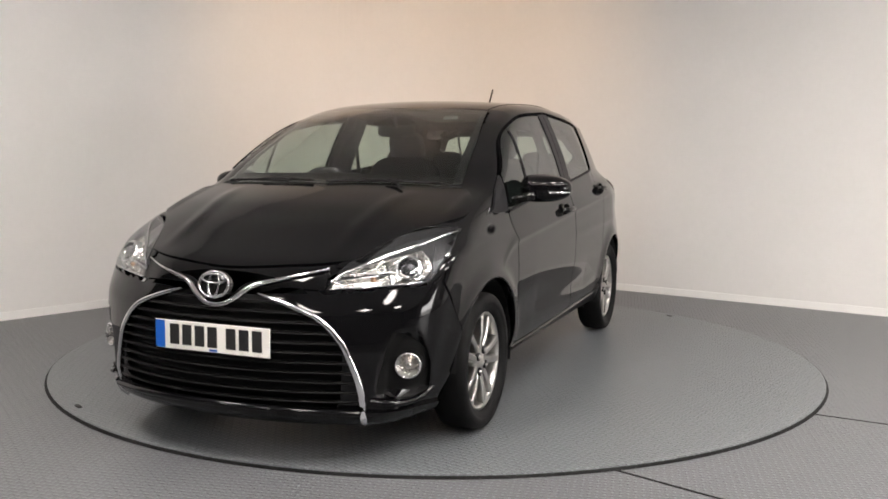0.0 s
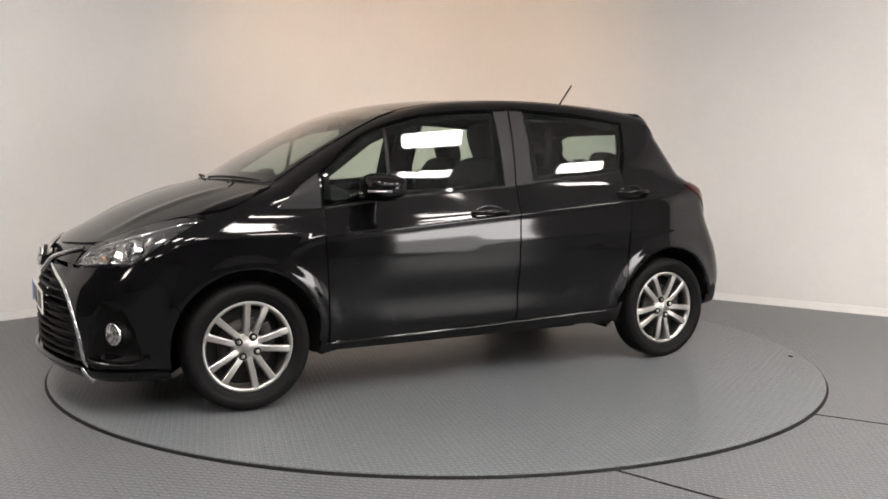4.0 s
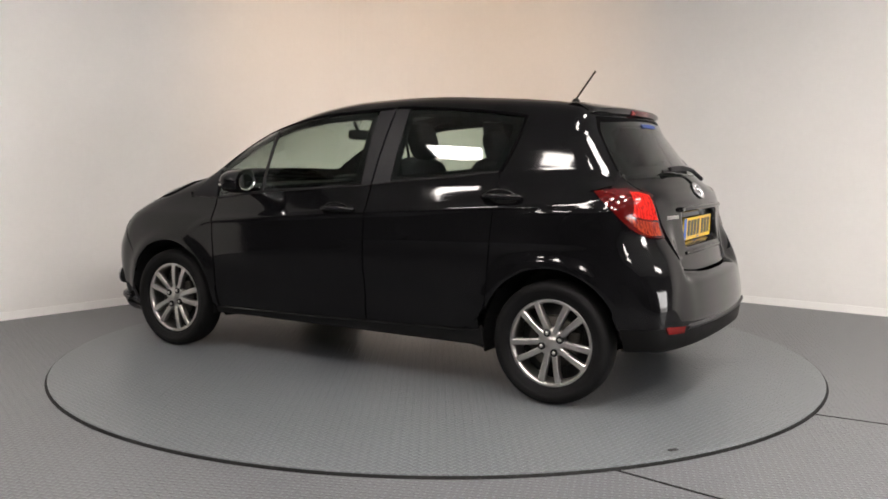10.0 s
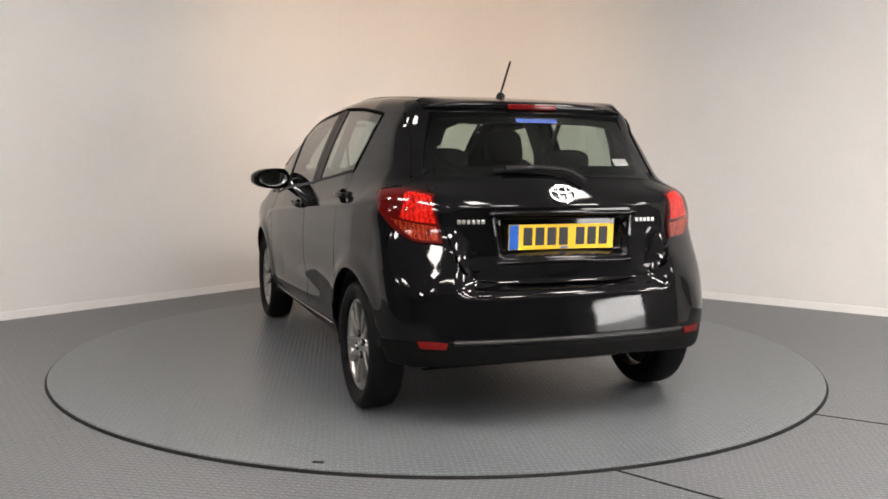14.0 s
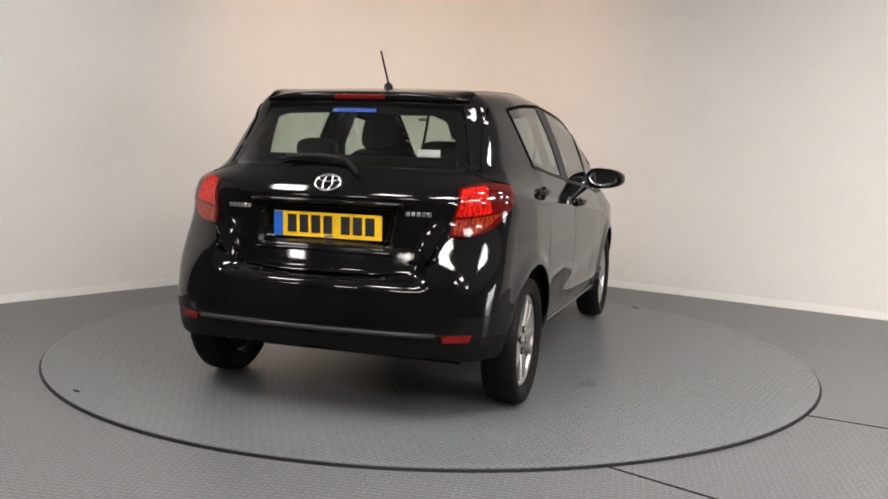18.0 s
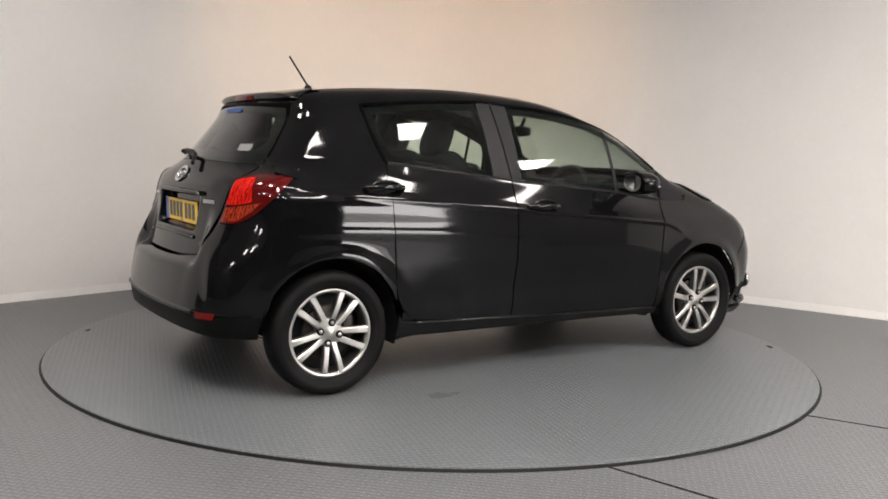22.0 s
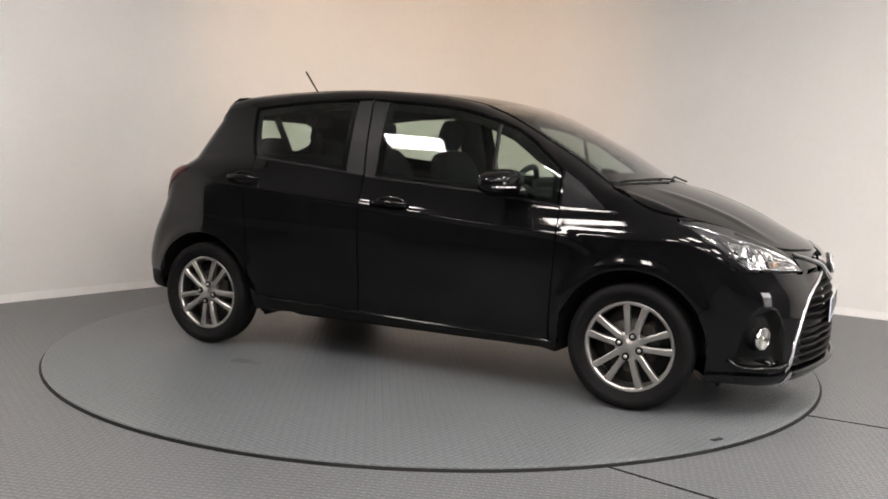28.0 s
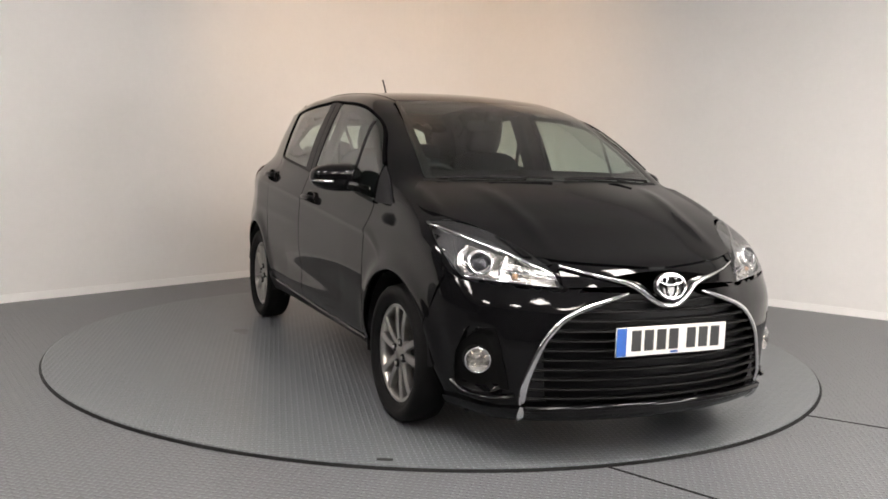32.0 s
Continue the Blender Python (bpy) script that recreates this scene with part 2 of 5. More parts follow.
# left wall, rounded corner behind the car, right wall
LEFT_END, CORNER, RIGHT_END = (-4.93, -1.292), (-0.384, 4.083), (7.9, -1.80)
bend = corner_path(LEFT_END, CORNER, RIGHT_END, 1.25)
CEIL_Z = 3.5
tagged(wall_strip("wall_north", bend, FLOOR_Z - 0.02, CEIL_Z + 0.1, 0.12, M_WALL), "off-white painted studio wall with a rounded corner", "wall")
skirt = corner_path((-4.92, -1.304), (-0.384, 4.071), (7.89, -1.81), 1.238)
tagged(wall_strip("baseboard", skirt, FLOOR_Z, FLOOR_Z + 0.06, 0.011, M_SKIRT), "white painted skirting board at the foot of the wall", "skirting")
tagged(wall_strip("wall_south", [(6.2, -6.8), (5.2, -9.6), (-6.2, -9.6), (-7.7, -4.4), (-5.06, -1.26)], FLOOR_Z - 0.02, CEIL_Z + 0.1, 0.12, M_DARKWALL),
                "dark grey wall closing the studio", "wall")

# the end wall has a wide entrance with daylight behind it
EAST = [Vector((7.95, -1.8)), Vector((7.143, -4.103)), Vector((6.517, -5.897)), Vector((6.2, -6.8))]
for a, c, z0, z1 in ((0, 1, FLOOR_Z - 0.02, CEIL_Z + 0.1), (1, 2, 2.0, CEIL_Z + 0.1), (2, 3, FLOOR_Z - 0.02, CEIL_Z + 0.1)):
    tagged(wall_strip("wall_east", [EAST[a], EAST[c]], z0, z1, 0.12, M_ENDWALL), "grey painted end wall of the studio", "wall")
away = Vector((0.944, -0.33)) * 0.5
tagged(wall_strip("backdrop", [EAST[1] + away + Vector((0.2, 0.57)), EAST[2] + away - Vector((0.2, 0.57))], 0.85, 3.0, 0.02, M_OUTSIDE), "bright daylight outside the entrance", "daylight")
tagged(wall_strip("backdrop", [EAST[1] + away + Vector((0.2, 0.57)), EAST[2] + away - Vector((0.2, 0.57))], FLOOR_Z, 0.848, 0.02, M_OUTGROUND), "daylit yard outside the entrance", "daylight")

bm = bmesh.new()
ring = [bm.verts.new((*q, FLOOR_Z)) for q in ((-9, -4.6), (9, -4.6), (9, 6), (-9, 6))]
bm.faces.new(ring)
tagged(new("floor", mesh_of("floor", *from_bm(bm), M_FLOOR, False)), "grey painted steel tread plate floor", "floor", kind="structure")
# unseen floor behind the camera, added near black to darken the paint's reflections
bm = bmesh.new()
ring = [bm.verts.new((*q, FLOOR_Z)) for q in ((-9, -10.5), (9, -10.5), (9, -4.6), (-9, -4.6))]
bm.faces.new(ring)
tagged(new("floor_south", mesh_of("floor_south", *from_bm(bm), M_DARKWALL, False)), "dark unseen floor behind the camera, added to darken reflections", "floor", kind="structure")
tagged(new("ceiling", mesh_of("ceiling", *moved(block(18, 17, 0.1), Matrix.Translation((0, -2.2, CEIL_Z + 0.05))), M_CEIL, False)), "white suspended tile ceiling", "ceiling", kind="structure")


def floor_seam(a, b, width=0.012):
    a, b = Vector((*a, FLOOR_Z)), Vector((*b, FLOOR_Z))
    d = (b - a).normalized()
    n = Vector((-d.y, d.x, 0)) * width / 2
    up = Vector((0, 0, 0.003))
    vs = [a - n, b - n, b + n, a + n]
    vs = vs + [q + up for q in vs]
    return vs, [(4, 5, 6, 7), (0, 1, 5, 4), (1, 2, 6, 5), (2, 3, 7, 6), (3, 0, 4, 7)]


for a, b, w in (((0.672, -2.085), (1.9, -3.20), 0.010), ((1.77, -1.323), (4.6, -2.95), 0.006)):
    tagged(new("floor_joint", mesh_of("floor_joint", *floor_seam(a, b, w), M_EDGE, False)), "dark joint between floor plates", "floor joint", kind="structure")


def ceiling_light():
    thing = tagged(new("ceiling_light"), "square white LED panel set in the ceiling", "ceiling light", "ceiling lights")
    f = [moved(block(0.62, 0.025, 0.02), pose(0, s * 0.3, -0.008)) for s in (-1, 1)] + [moved(block(0.025, 0.575, 0.02), pose(s * 0.3, 0, -0.008)) for s in (-1, 1)]
    part("frame", join(*f), M_ALU, thing, "white metal frame", False)
    part("diffuser", moved(block(0.575, 0.575, 0.008), pose(0, 0, -0.006)), M_PANEL, thing, "glowing opal diffuser", False)
    return thing


GRID = 48.0
first = ceiling_light()
g = pose(0, 0, 0, 0, 0, GRID)
# the panels stand on a grid of three tiles, in front of the car and behind the camera
# the first two cells are added to brighten the right and end walls
cells = [(2, -1), (2, -2), (1, 0), (1, -1), (0, 0), (0, -1), (-1, 2), (-1, 1), (-1, 0), (-1, -1), (-1, -2), (-2, -1), (-3, 1), (-3, 0), (-4, 2)]
for k, (i, j) in enumerate(cells):
    q = g @ Vector((i * 1.8, j * 1.8, 0)) + Vector((1.1, -3.1, CEIL_Z))
    m = Matrix.Translation(q) @ g
    if k:
        copy_thing(first, m)
    else:
        first.matrix_basis = m

spot_can = tagged(new("spotlight"), "small warm spotlight under the ceiling aimed at the corner", "spotlight")
spot_can.matrix_basis = look((-0.1, -0.2, 3.32), (-0.3, 3.6, 1.75))
part("can", lathe([(0.0, 0.16), (0.05, 0.16), (0.055, 0.15), (0.055, 0.03), (0.05, 0.03)], 24, "z"), M_ALU, spot_can)
part("arm", moved(block(0.02, 0.02, 0.12), pose(0, 0.08, 0.1)), M_ALU, spot_can)

# ---- the turntable ----
TURN_R = 2.197
turntable = tagged(new("turntable"), "round grey tread plate turntable with a black rim", "turntable")
part("deck", lathe([(0.0, 0.0), (0.8, 0.0), (1.6, 0.0), (TURN_R - 0.006, 0.0), (TURN_R, -0.003), (TURN_R, -0.006)], 160, "z"), M_TURN, turntable, "grey painted tread plate", False)
part("rim", lathe([(TURN_R - 0.001, -0.0035), (TURN_R + 0.004, -0.0045), (TURN_R + 0.006, -0.008), (TURN_R + 0.007, -0.0135), (TURN_R + 0.012, -0.0142)], 160, "z"), M_EDGE, turntable, "black rubber edge")
for x, y, w, d, turn in ((-1.785, 1.145, 0.045, 0.02, -33), (1.872, -1.03, 0.062, 0.022, -29)):
    part("lifting_slot", moved(block(w, d, 0.006, 0.0025), pose(x, y, 0.001, 0, 0, turn + 90)), M_SLOT, turntable, "dark lifting slot")


def blot(rx, ry, seed):
    rnd = random.Random(seed)
    n = 26
    k = [1 + rnd.uniform(-0.25, 0.25) for _ in range(n)]
    vs = [(rx * k[i] * math.cos(6.2832 * i / n), ry * k[i] * math.sin(6.2832 * i / n), 0.0006) for i in range(n)]
    return vs, [tuple(range(n))]


for x, y, rx, ry, turn in ((-0.625, -1.05, 0.062, 0.05, 4), (-0.53, -1.045, 0.03, 0.022, 20)):
    part("stain", moved(blot(rx, ry, int(rx * 1000)), pose(x, y, 0, 0, 0, turn)), M_STAIN, turntable, "dark oil stain")

# ---- the car's outer shape: x forward, y to its left, z up, from the middle of the wheelbase ----
def table(pts, sigma):
    """A smooth curve through rough points, as a dense table."""
    pts = sorted(pts)
    xs = np.linspace(pts[0][0] - 0.3, pts[-1][0] + 0.3, 1600)
    ys = np.interp(xs, [q[0] for q in pts], [q[1] for q in pts])
    lo, hi = pts[0], pts[-1]
    g0 = (pts[1][1] - lo[1]) / (pts[1][0] - lo[0])
    g1 = (hi[1] - pts[-2][1]) / (hi[0] - pts[-2][0])
    ys = np.where(xs < lo[0], lo[1] + g0 * (xs - lo[0]), ys)
    ys = np.where(xs > hi[0], hi[1] + g1 * (xs - hi[0]), ys)
    step = xs[1] - xs[0]
    n = int(4 * sigma / step) + 1
    ker = np.exp(-0.5 * (np.arange(-n, n + 1) * step / sigma) ** 2)
    pad = np.concatenate([ys[0] + (ys[1] - ys[0]) * np.arange(-n, 0), ys, ys[-1] + (ys[-1] - ys[-2]) * np.arange(1, n + 1)])
    return xs, np.convolve(pad, ker / ker.sum(), "valid")


TOP = table([(2.06, 0.60), (2.02, 0.70), (1.95, 0.752), (1.88, 0.785), (1.80, 0.825), (1.67, 0.893), (1.5, 0.963), (1.35, 1.009), (1.2, 1.05),
             (1.15, 1.082), (1.02, 1.166), (0.92, 1.219), (0.757, 1.304), (0.597, 1.380), (0.435, 1.434), (0.27, 1.470), (0.11, 1.491),
             (-0.05, 1.50), (-0.22, 1.509), (-0.4, 1.511), (-0.56, 1.506), (-0.9, 1.487), (-1.1, 1.470), (-1.23, 1.450), (-1.36, 1.418)], 0.045)
WIDE = table([(0.12, 0.705), (0.2, 0.746), (0.25, 0.777), (0.3, 0.803), (0.36, 0.821), (0.5, 0.836), (0.6, 0.8415), (0.68, 0.842), (0.74, 0.841), (0.80, 0.838), (0.84, 0.834), (0.865, 0.829), (0.88, 0.824), (0.92, 0.810), (0.96, 0.7955), (1.0, 0.7805),
              *[(1.02 + h, 0.773 - 0.28 * h - 0.33 * h * h) for h in np.arange(0, 0.55, 0.03)]], 0.015)
NOSE = table([(0.1, 1.90), (0.16, 2.0), (0.2, 2.045), (0.25, 2.06), (0.45, 2.066), (0.6, 2.052), (0.68, 2.033), (0.75, 1.997), (0.82, 1.945), (0.9, 1.8)], 0.02)
TAIL = table([(0.15, -1.78), (0.22, -1.84), (0.3, -1.888), (0.37, -1.898), (0.43, -1.894), (0.5, -1.884), (0.585, -1.866), (0.604, -1.856), (0.618, -1.812), (0.632, -1.797), (0.67, -1.787), (0.74, -1.767), (0.83, -1.750),
              (0.90, -1.745), (0.96, -1.742), (1.03, -1.695), (1.16, -1.585), (1.32, -1.455), (1.42, -1.385), (1.5, -1.33)], 0.009)
SIDE = table([(0.15, -1.78), (0.22, -1.84), (0.3, -1.888), (0.37, -1.900), (0.43, -1.897), (0.5, -1.888), (0.585, -1.872), (0.65, -1.852), (0.70, -1.828), (0.75, -1.801), (0.80, -1.776),
              (0.86, -1.753), (0.92, -1.744), (0.96, -1.738), (1.03, -1.695), (1.16, -1.585), (1.32, -1.455), (1.42, -1.385), (1.5, -1.33)], 0.022)
INFRONT = table([(0.9, 0.0), (1.25, 0.004), (1.5, 0.015), (1.7, 0.045), (1.9, 0.11)], 0.06)
INREAR = table([(-1.9, 0.10), (-1.7, 0.055), (-1.5, 0.02), (-1.25, 0.002), (-1.0, 0.0), (-0.9, 0.0)], 0.06)


def smooth_max(a, b, k):
    h = np.maximum(k - np.abs(a - b), 0) / k
    return np.maximum(a, b) + h * h * k * 0.25


def body(x, y, z):
    """Below zero inside the car, near to metres outside."""
    ay = np.abs(y)
    rear_top = np.clip((-0.85 - x) * 1.2, 0, 1) * np.clip((z - 0.98) * 8, 0, 1) * 0.08
    pinch = (0.018 * np.exp(-((z - 0.83) / 0.13) ** 2) - 0.016 * np.exp(-((z - 1.02) / 0.04) ** 2)) * np.clip((-1.25 - x) * 4, 0, 1)
    arch = 0.015 * (np.exp(-((np.hypot(x - 1.255, z - 0.305) - 0.36) / 0.05) ** 2) + np.exp(-((np.hypot(x + 1.255, z - 0.305) - 0.36) / 0.05) ** 2))
    crease = 0.0075 * np.exp(-((z - (0.86 - 0.075 * x - 1.6 * np.clip(x - 0.88, 0, 0.4) ** 2)) / 0.017) ** 2) * (1 - np.clip((x - 0.78) * 3.0, 0, 1) ** 2) * np.clip((x + 1.5) * 3, 0, 1)
    crease = crease + 0.005 * np.exp(-((z - (0.735 - 0.03 * x)) / 0.030) ** 2) * np.clip((0.1 - x) * 1.6, 0, 1) * np.clip((x + 1.6) * 4, 0, 1)
    hollow = -0.014 * np.exp(-((z - 0.47) / 0.09) ** 2) * np.clip((0.85 - x) * 3, 0, 1) * np.clip((x + 0.85) * 3, 0, 1)
    belt = z + 0.075 * np.clip(x, -1.3, 0.9) * np.exp(-((z - 0.88) / 0.10) ** 2)
    a = ay - (np.interp(belt, *WIDE) - np.interp(x, *INFRONT) - np.interp(x, *INREAR) - rear_top - pinch + arch + crease + hollow)
    xx = x + 0.30 * y * y
    ridge = 0.007 * np.exp(-((ay - 0.40 - 0.12 * np.clip(1.6 - x, 0, 0.6)) / 0.035) ** 2) * np.clip((x - 1.22) * 8, 0, 1) * np.clip((1.85 - x) * 5, 0, 1)
    slope = (np.interp(xx + 0.01, *TOP) - np.interp(xx - 0.01, *TOP)) / 0.02
    b = (z - (np.interp(xx, *TOP) + ridge - np.where(x > 1.0, 0.035, 0.035 + 0.035 * np.clip((1.0 - x), 0, 1)) * y * y)) / np.sqrt(1 + slope * slope)
    rise, out = np.clip((z - 0.565) / 0.125, 0, 1), np.clip((ay - 0.30) / 0.13, 0, 1)
    shelf = 0.022 * rise * rise * (3 - 2 * rise) * out * out * (3 - 2 * out)
    c = x - (np.interp(z, *NOSE) - shelf - 0.36 * y * y - 0.34 * ay ** 6)
    ramp_z = np.clip((z - 0.99) / 0.09, 0, 1)
    bend_k = 0.16 + 0.22 * ramp_z * ramp_z * (3 - 2 * ramp_z) - 0.14 * np.clip((z - 1.3) / 0.1, 0, 1)
    w = np.clip((ay - 0.42) / 0.11, 0, 1)
    w = w * w * (3 - 2 * w)
    d = ((1 - w) * np.interp(z, *TAIL) + w * np.interp(z, *SIDE) + bend_k * y * y + 0.40 * ay ** 6) - x
    f = smooth_max(a, b, 0.07)
    f = smooth_max(f, c, 0.06)
    edge = np.exp(-((ay - 0.705) / 0.020) ** 2) * np.clip((x - 0.98) * 9, 0, 1) * np.clip((1.48 - x) * 9, 0, 1) * np.clip((z - 0.84) * 12, 0, 1)
    f = f - 0.007 * edge
    f = smooth_max(f, d, 0.05)
    round_deg = np.degrees(np.arctan2(ay, np.maximum(-1.2 - x, 1e-6)))
    past = round_deg - (47.5 + 10 * np.clip(0.62 - z, 0, 0.3))
    fin = np.exp(-(past / np.where(past < 0, 2.2, 7.0)) ** 2) * np.clip((z - 0.40) / 0.08, 0, 1) * np.clip((0.72 - z) / 0.14, 0, 1)
    f = f - 0.013 * fin * np.clip((-1.35 - x) * 8, 0, 1)
    return smooth_max(f, 0.165 + 0.07 * np.exp(-(x / 0.92) ** 8) + np.clip((-1.36 - x) * 0.5, 0, 0.115) - z, 0.03)


# ---- panels on that shape ----
CAR_X, CAR_Y = 0.166, -0.006
FRONT_AXIS, REAR_AXIS = 1.2, -1.2


def cast(mode, u, v, off=0.0):
    """Places on the body. side: u = x, v = z; top: u = x, v = y; rear: u = y, v = z; nose and stern: u = degrees round an upright axis, v = z."""
    u, v = np.asarray(u, float), np.asarray(v, float)
    if mode == "side":
        o, d, far = np.stack([u, 0 * u, v], -1), np.stack([0 * u, 1 + 0 * u, 0 * u], -1), 1.3
    elif mode == "top":
        o, d, far = np.stack([u, v, 0 * u + 0.45], -1), np.stack([0 * u, 0 * u, 1 + 0 * u], -1), 1.5
    elif mode == "rear":
        o, d, far = np.stack([0 * u - 1.0, u, v], -1), np.stack([-1 + 0 * u, 0 * u, 0 * u], -1), 1.4
    else:
        a, s, ax = np.radians(u), (1 if mode == "nose" else -1), (FRONT_AXIS if mode == "nose" else REAR_AXIS)
        o, d, far = np.stack([0 * u + ax, 0 * u, v], -1), np.stack([s * np.cos(a), np.sin(a), 0 * u], -1), 1.6
    lo, hi = np.zeros_like(u), np.full_like(u, far)
    for _ in range(34):
        mid = (lo + hi) / 2
        q = o + d * mid[..., None]
        ins = body(q[..., 0], q[..., 1], q[..., 2]) < off
        lo, hi = np.where(ins, mid, lo), np.where(ins, hi, mid)
    return o + d * lo[..., None]


def normals(p):
    e = 0.004
    g = np.stack([body(*(p + e * np.eye(3)[i]).transpose(-1, *range(p.ndim - 1))) - body(*(p - e * np.eye(3)[i]).transpose(-1, *range(p.ndim - 1))) for i in range(3)], -1)
    return g / np.maximum(np.linalg.norm(g, axis=-1, keepdims=True), 1e-9)


def curve(pts, n, smooth=True):
    """n points at even steps along a line through pts."""
    p = np.array(pts, float)
    if smooth and len(p) > 2:
        q = np.vstack([2 * p[0] - p[1], p, 2 * p[-1] - p[-2]])
        out = []
        for i in range(1, len(q) - 2):
            for t in np.linspace(0, 1, 12, endpoint=False):
                out.append(0.5 * (2 * q[i] + (q[i + 1] - q[i - 1]) * t + (2 * q[i - 1] - 5 * q[i] + 4 * q[i + 1] - q[i + 2]) * t * t
                                  + (3 * q[i] - q[i - 1] - 3 * q[i + 1] + q[i + 2]) * t ** 3))
        p = np.array(out + [p[-1]])
    s = np.concatenate([[0], np.cumsum(np.maximum(np.linalg.norm(np.diff(p, axis=0), axis=1), 1e-9))])
    t = np.linspace(0, s[-1], n)
    return np.stack([np.interp(t, s, p[:, k]) for k in range(p.shape[1])], -1)


def arc(cx, cz, r, a0, a1, n=16):
    return [(cx + r * math.cos(radians(a0 + (a1 - a0) * i / (n - 1))), cz + r * math.sin(radians(a0 + (a1 - a0) * i / (n - 1)))) for i in range(n)]


def panel(mode, bottom, top, left, right, nu=30, nv=18, off=0.0, gap=0.0013, lip=0.014, smooth=(1, 1, 1, 1), squash=None):
    """A curved sheet on the body between four edges, with its rim turned inwards."""
    b, t = curve(bottom, nu, smooth[0]), curve(top, nu, smooth[1])
    l, r = curve(left, nv, smooth[2]), curve(right, nv, smooth[3])
    s, w = np.linspace(0, 1, nu)[:, None, None], np.linspace(0, 1, nv)[None, :, None]
    flat = ((1 - w) * b[:, None] + w * t[:, None] + (1 - s) * l[None] + s * r[None]
            - ((1 - s) * (1 - w) * b[0] + s * (1 - w) * b[-1] + (1 - s) * w * t[0] + s * w * t[-1]))
    p = cast(mode, flat[..., 0], flat[..., 1])
    nrm = normals(p)
    p = p + nrm * off
    if gap:
        q = p.copy()
        for edge, inner in (((0, slice(None)), (1, slice(None))), ((-1, slice(None)), (-2, slice(None))), ((slice(None), 0), (slice(None), 1)), ((slice(None), -1), (slice(None), -2))):
            d = p[inner] - p[edge]
            q[edge] = q[edge] + d / np.maximum(np.linalg.norm(d, axis=-1, keepdims=True), 1e-9) * gap
        p = q
    return sheet(p, nrm, lip)


def sheet(p, nrm, lip):
    nu, nv = p.shape[:2]
    vs = [tuple(q) for q in p.reshape(-1, 3)]
    fs = [(i * nv + j, (i + 1) * nv + j, (i + 1) * nv + j + 1, i * nv + j + 1) for i in range(nu - 1) for j in range(nv - 1)]
    i, j = nu // 2, nv // 2
    if np.dot(np.cross(p[i, j] - p[i - 1, j], p[i, j] - p[i, j - 1]), nrm[i, j]) < 0:
        fs = [q[::-1] for q in fs]
        flip = True
    else:
        flip = False
    if lip:
        rim = [(i, 0) for i in range(nu)] + [(nu - 1, j) for j in range(1, nv)] + [(i, nv - 1) for i in range(nu - 2, -1, -1)] + [(0, j) for j in range(nv - 2, 0, -1)]
        k, m = len(vs), len(rim)
        vs += [tuple(p[q]) for q in rim] + [tuple(p[q] - nrm[q] * lip) for q in rim]
        for a in range(m):
            c = (a + 1) % m
            f = (k + a, k + m + a, k + m + c, k + c)
            fs.append(f if flip else f[::-1])
    return vs, fs


def mirror(shape):
    return [(q[0], -q[1], q[2]) for q in shape[0]], [tuple(reversed(q)) for q in shape[1]]


def on_body(mode, pts, off=0.0, n=None):
    p = curve(pts, n) if n else np.array(pts, float)
    q = cast(mode, p[:, 0], p[:, 1])
    return q + normals(q) * off


def ribbon(mode, pts, half, off, n=40, thick=0.006, widths=None):
    """A flat bright strip along a line on the body."""
    q = curve(pts, n)
    p0 = cast(mode, q[:, 0], q[:, 1])
    nr = normals(p0)
    tang = np.gradient(p0, axis=0)
    side = np.cross(tang, nr)
    side = side / np.maximum(np.linalg.norm(side, axis=1, keepdims=True), 1e-9)
    k = np.interp(np.linspace(0, 1, n), np.linspace(0, 1, len(widths)), widths)[:, None] if widths else 1.0
    rows = [p0 + side * half * k * c + nr * (off + thick * h) for c, h in ((-1, 0), (-1, 0.6), (-0.6, 1), (0, 1.25), (0.6, 1), (1, 0.6), (1, 0))]
    p = np.stack(rows, 1)
    return sheet(p, np.repeat(nr[:, None], 7, 1), 0)


# ---- the car ----
car = tagged(new("car"), "glossy black five-door hatchback on silver alloy wheels, parked on the turntable", "car")
AT = Matrix.Translation((CAR_X, CAR_Y, 0))


def cpart(name, shape, material, label="", smooth=True, parent=None):
    return part(name, shape, material, parent or car, label, smooth, None if parent else AT)


def both(name, shape, material, label="", parents=None, smooth=True):
    a = cpart(name, shape, material, label, smooth, parents[0] if parents else None)
    b = cpart(name, mirror(shape), material, label, smooth, parents[1] if parents else None)
    return a, b


def inside(poly, x, z):
    ok = np.zeros(np.shape(x), bool)
    for (x0, z0), (x1, z1) in zip(poly, poly[1:] + poly[:1]):
        if z0 == z1:
            continue
        ok ^= ((z0 > z) != (z1 > z)) & (x < (x1 - x0) * (z - z0) / (z1 - z0) + x0)
    return ok


FRONT_LIGHT = [(0.86, 0.937), (0.51, 0.980), (0.2, 1.0), (-0.115, 1.027), (-0.138, 1.392), (0.165, 1.371), (0.395, 1.33), (0.615, 1.245), (0.86, 1.08)]
REAR_LIGHT = [(-0.338, 1.05), (-0.66, 1.08), (-0.925, 1.108), (-0.97, 1.22), (-1.002, 1.348), (-0.65, 1.388), (-0.358, 1.402)]


# the headlamp's outline: degrees round the nose, height
HT = [(29.7, 0.671), (33.4, 0.735), (37, 0.768), (45.6, 0.817), (55, 0.857), (66, 0.884), (72.3, 0.880)]
HB = [(29.7, 0.667), (37.1, 0.676), (46, 0.685), (54, 0.692), (60.5, 0.768), (68, 0.846), (72.6, 0.876)]


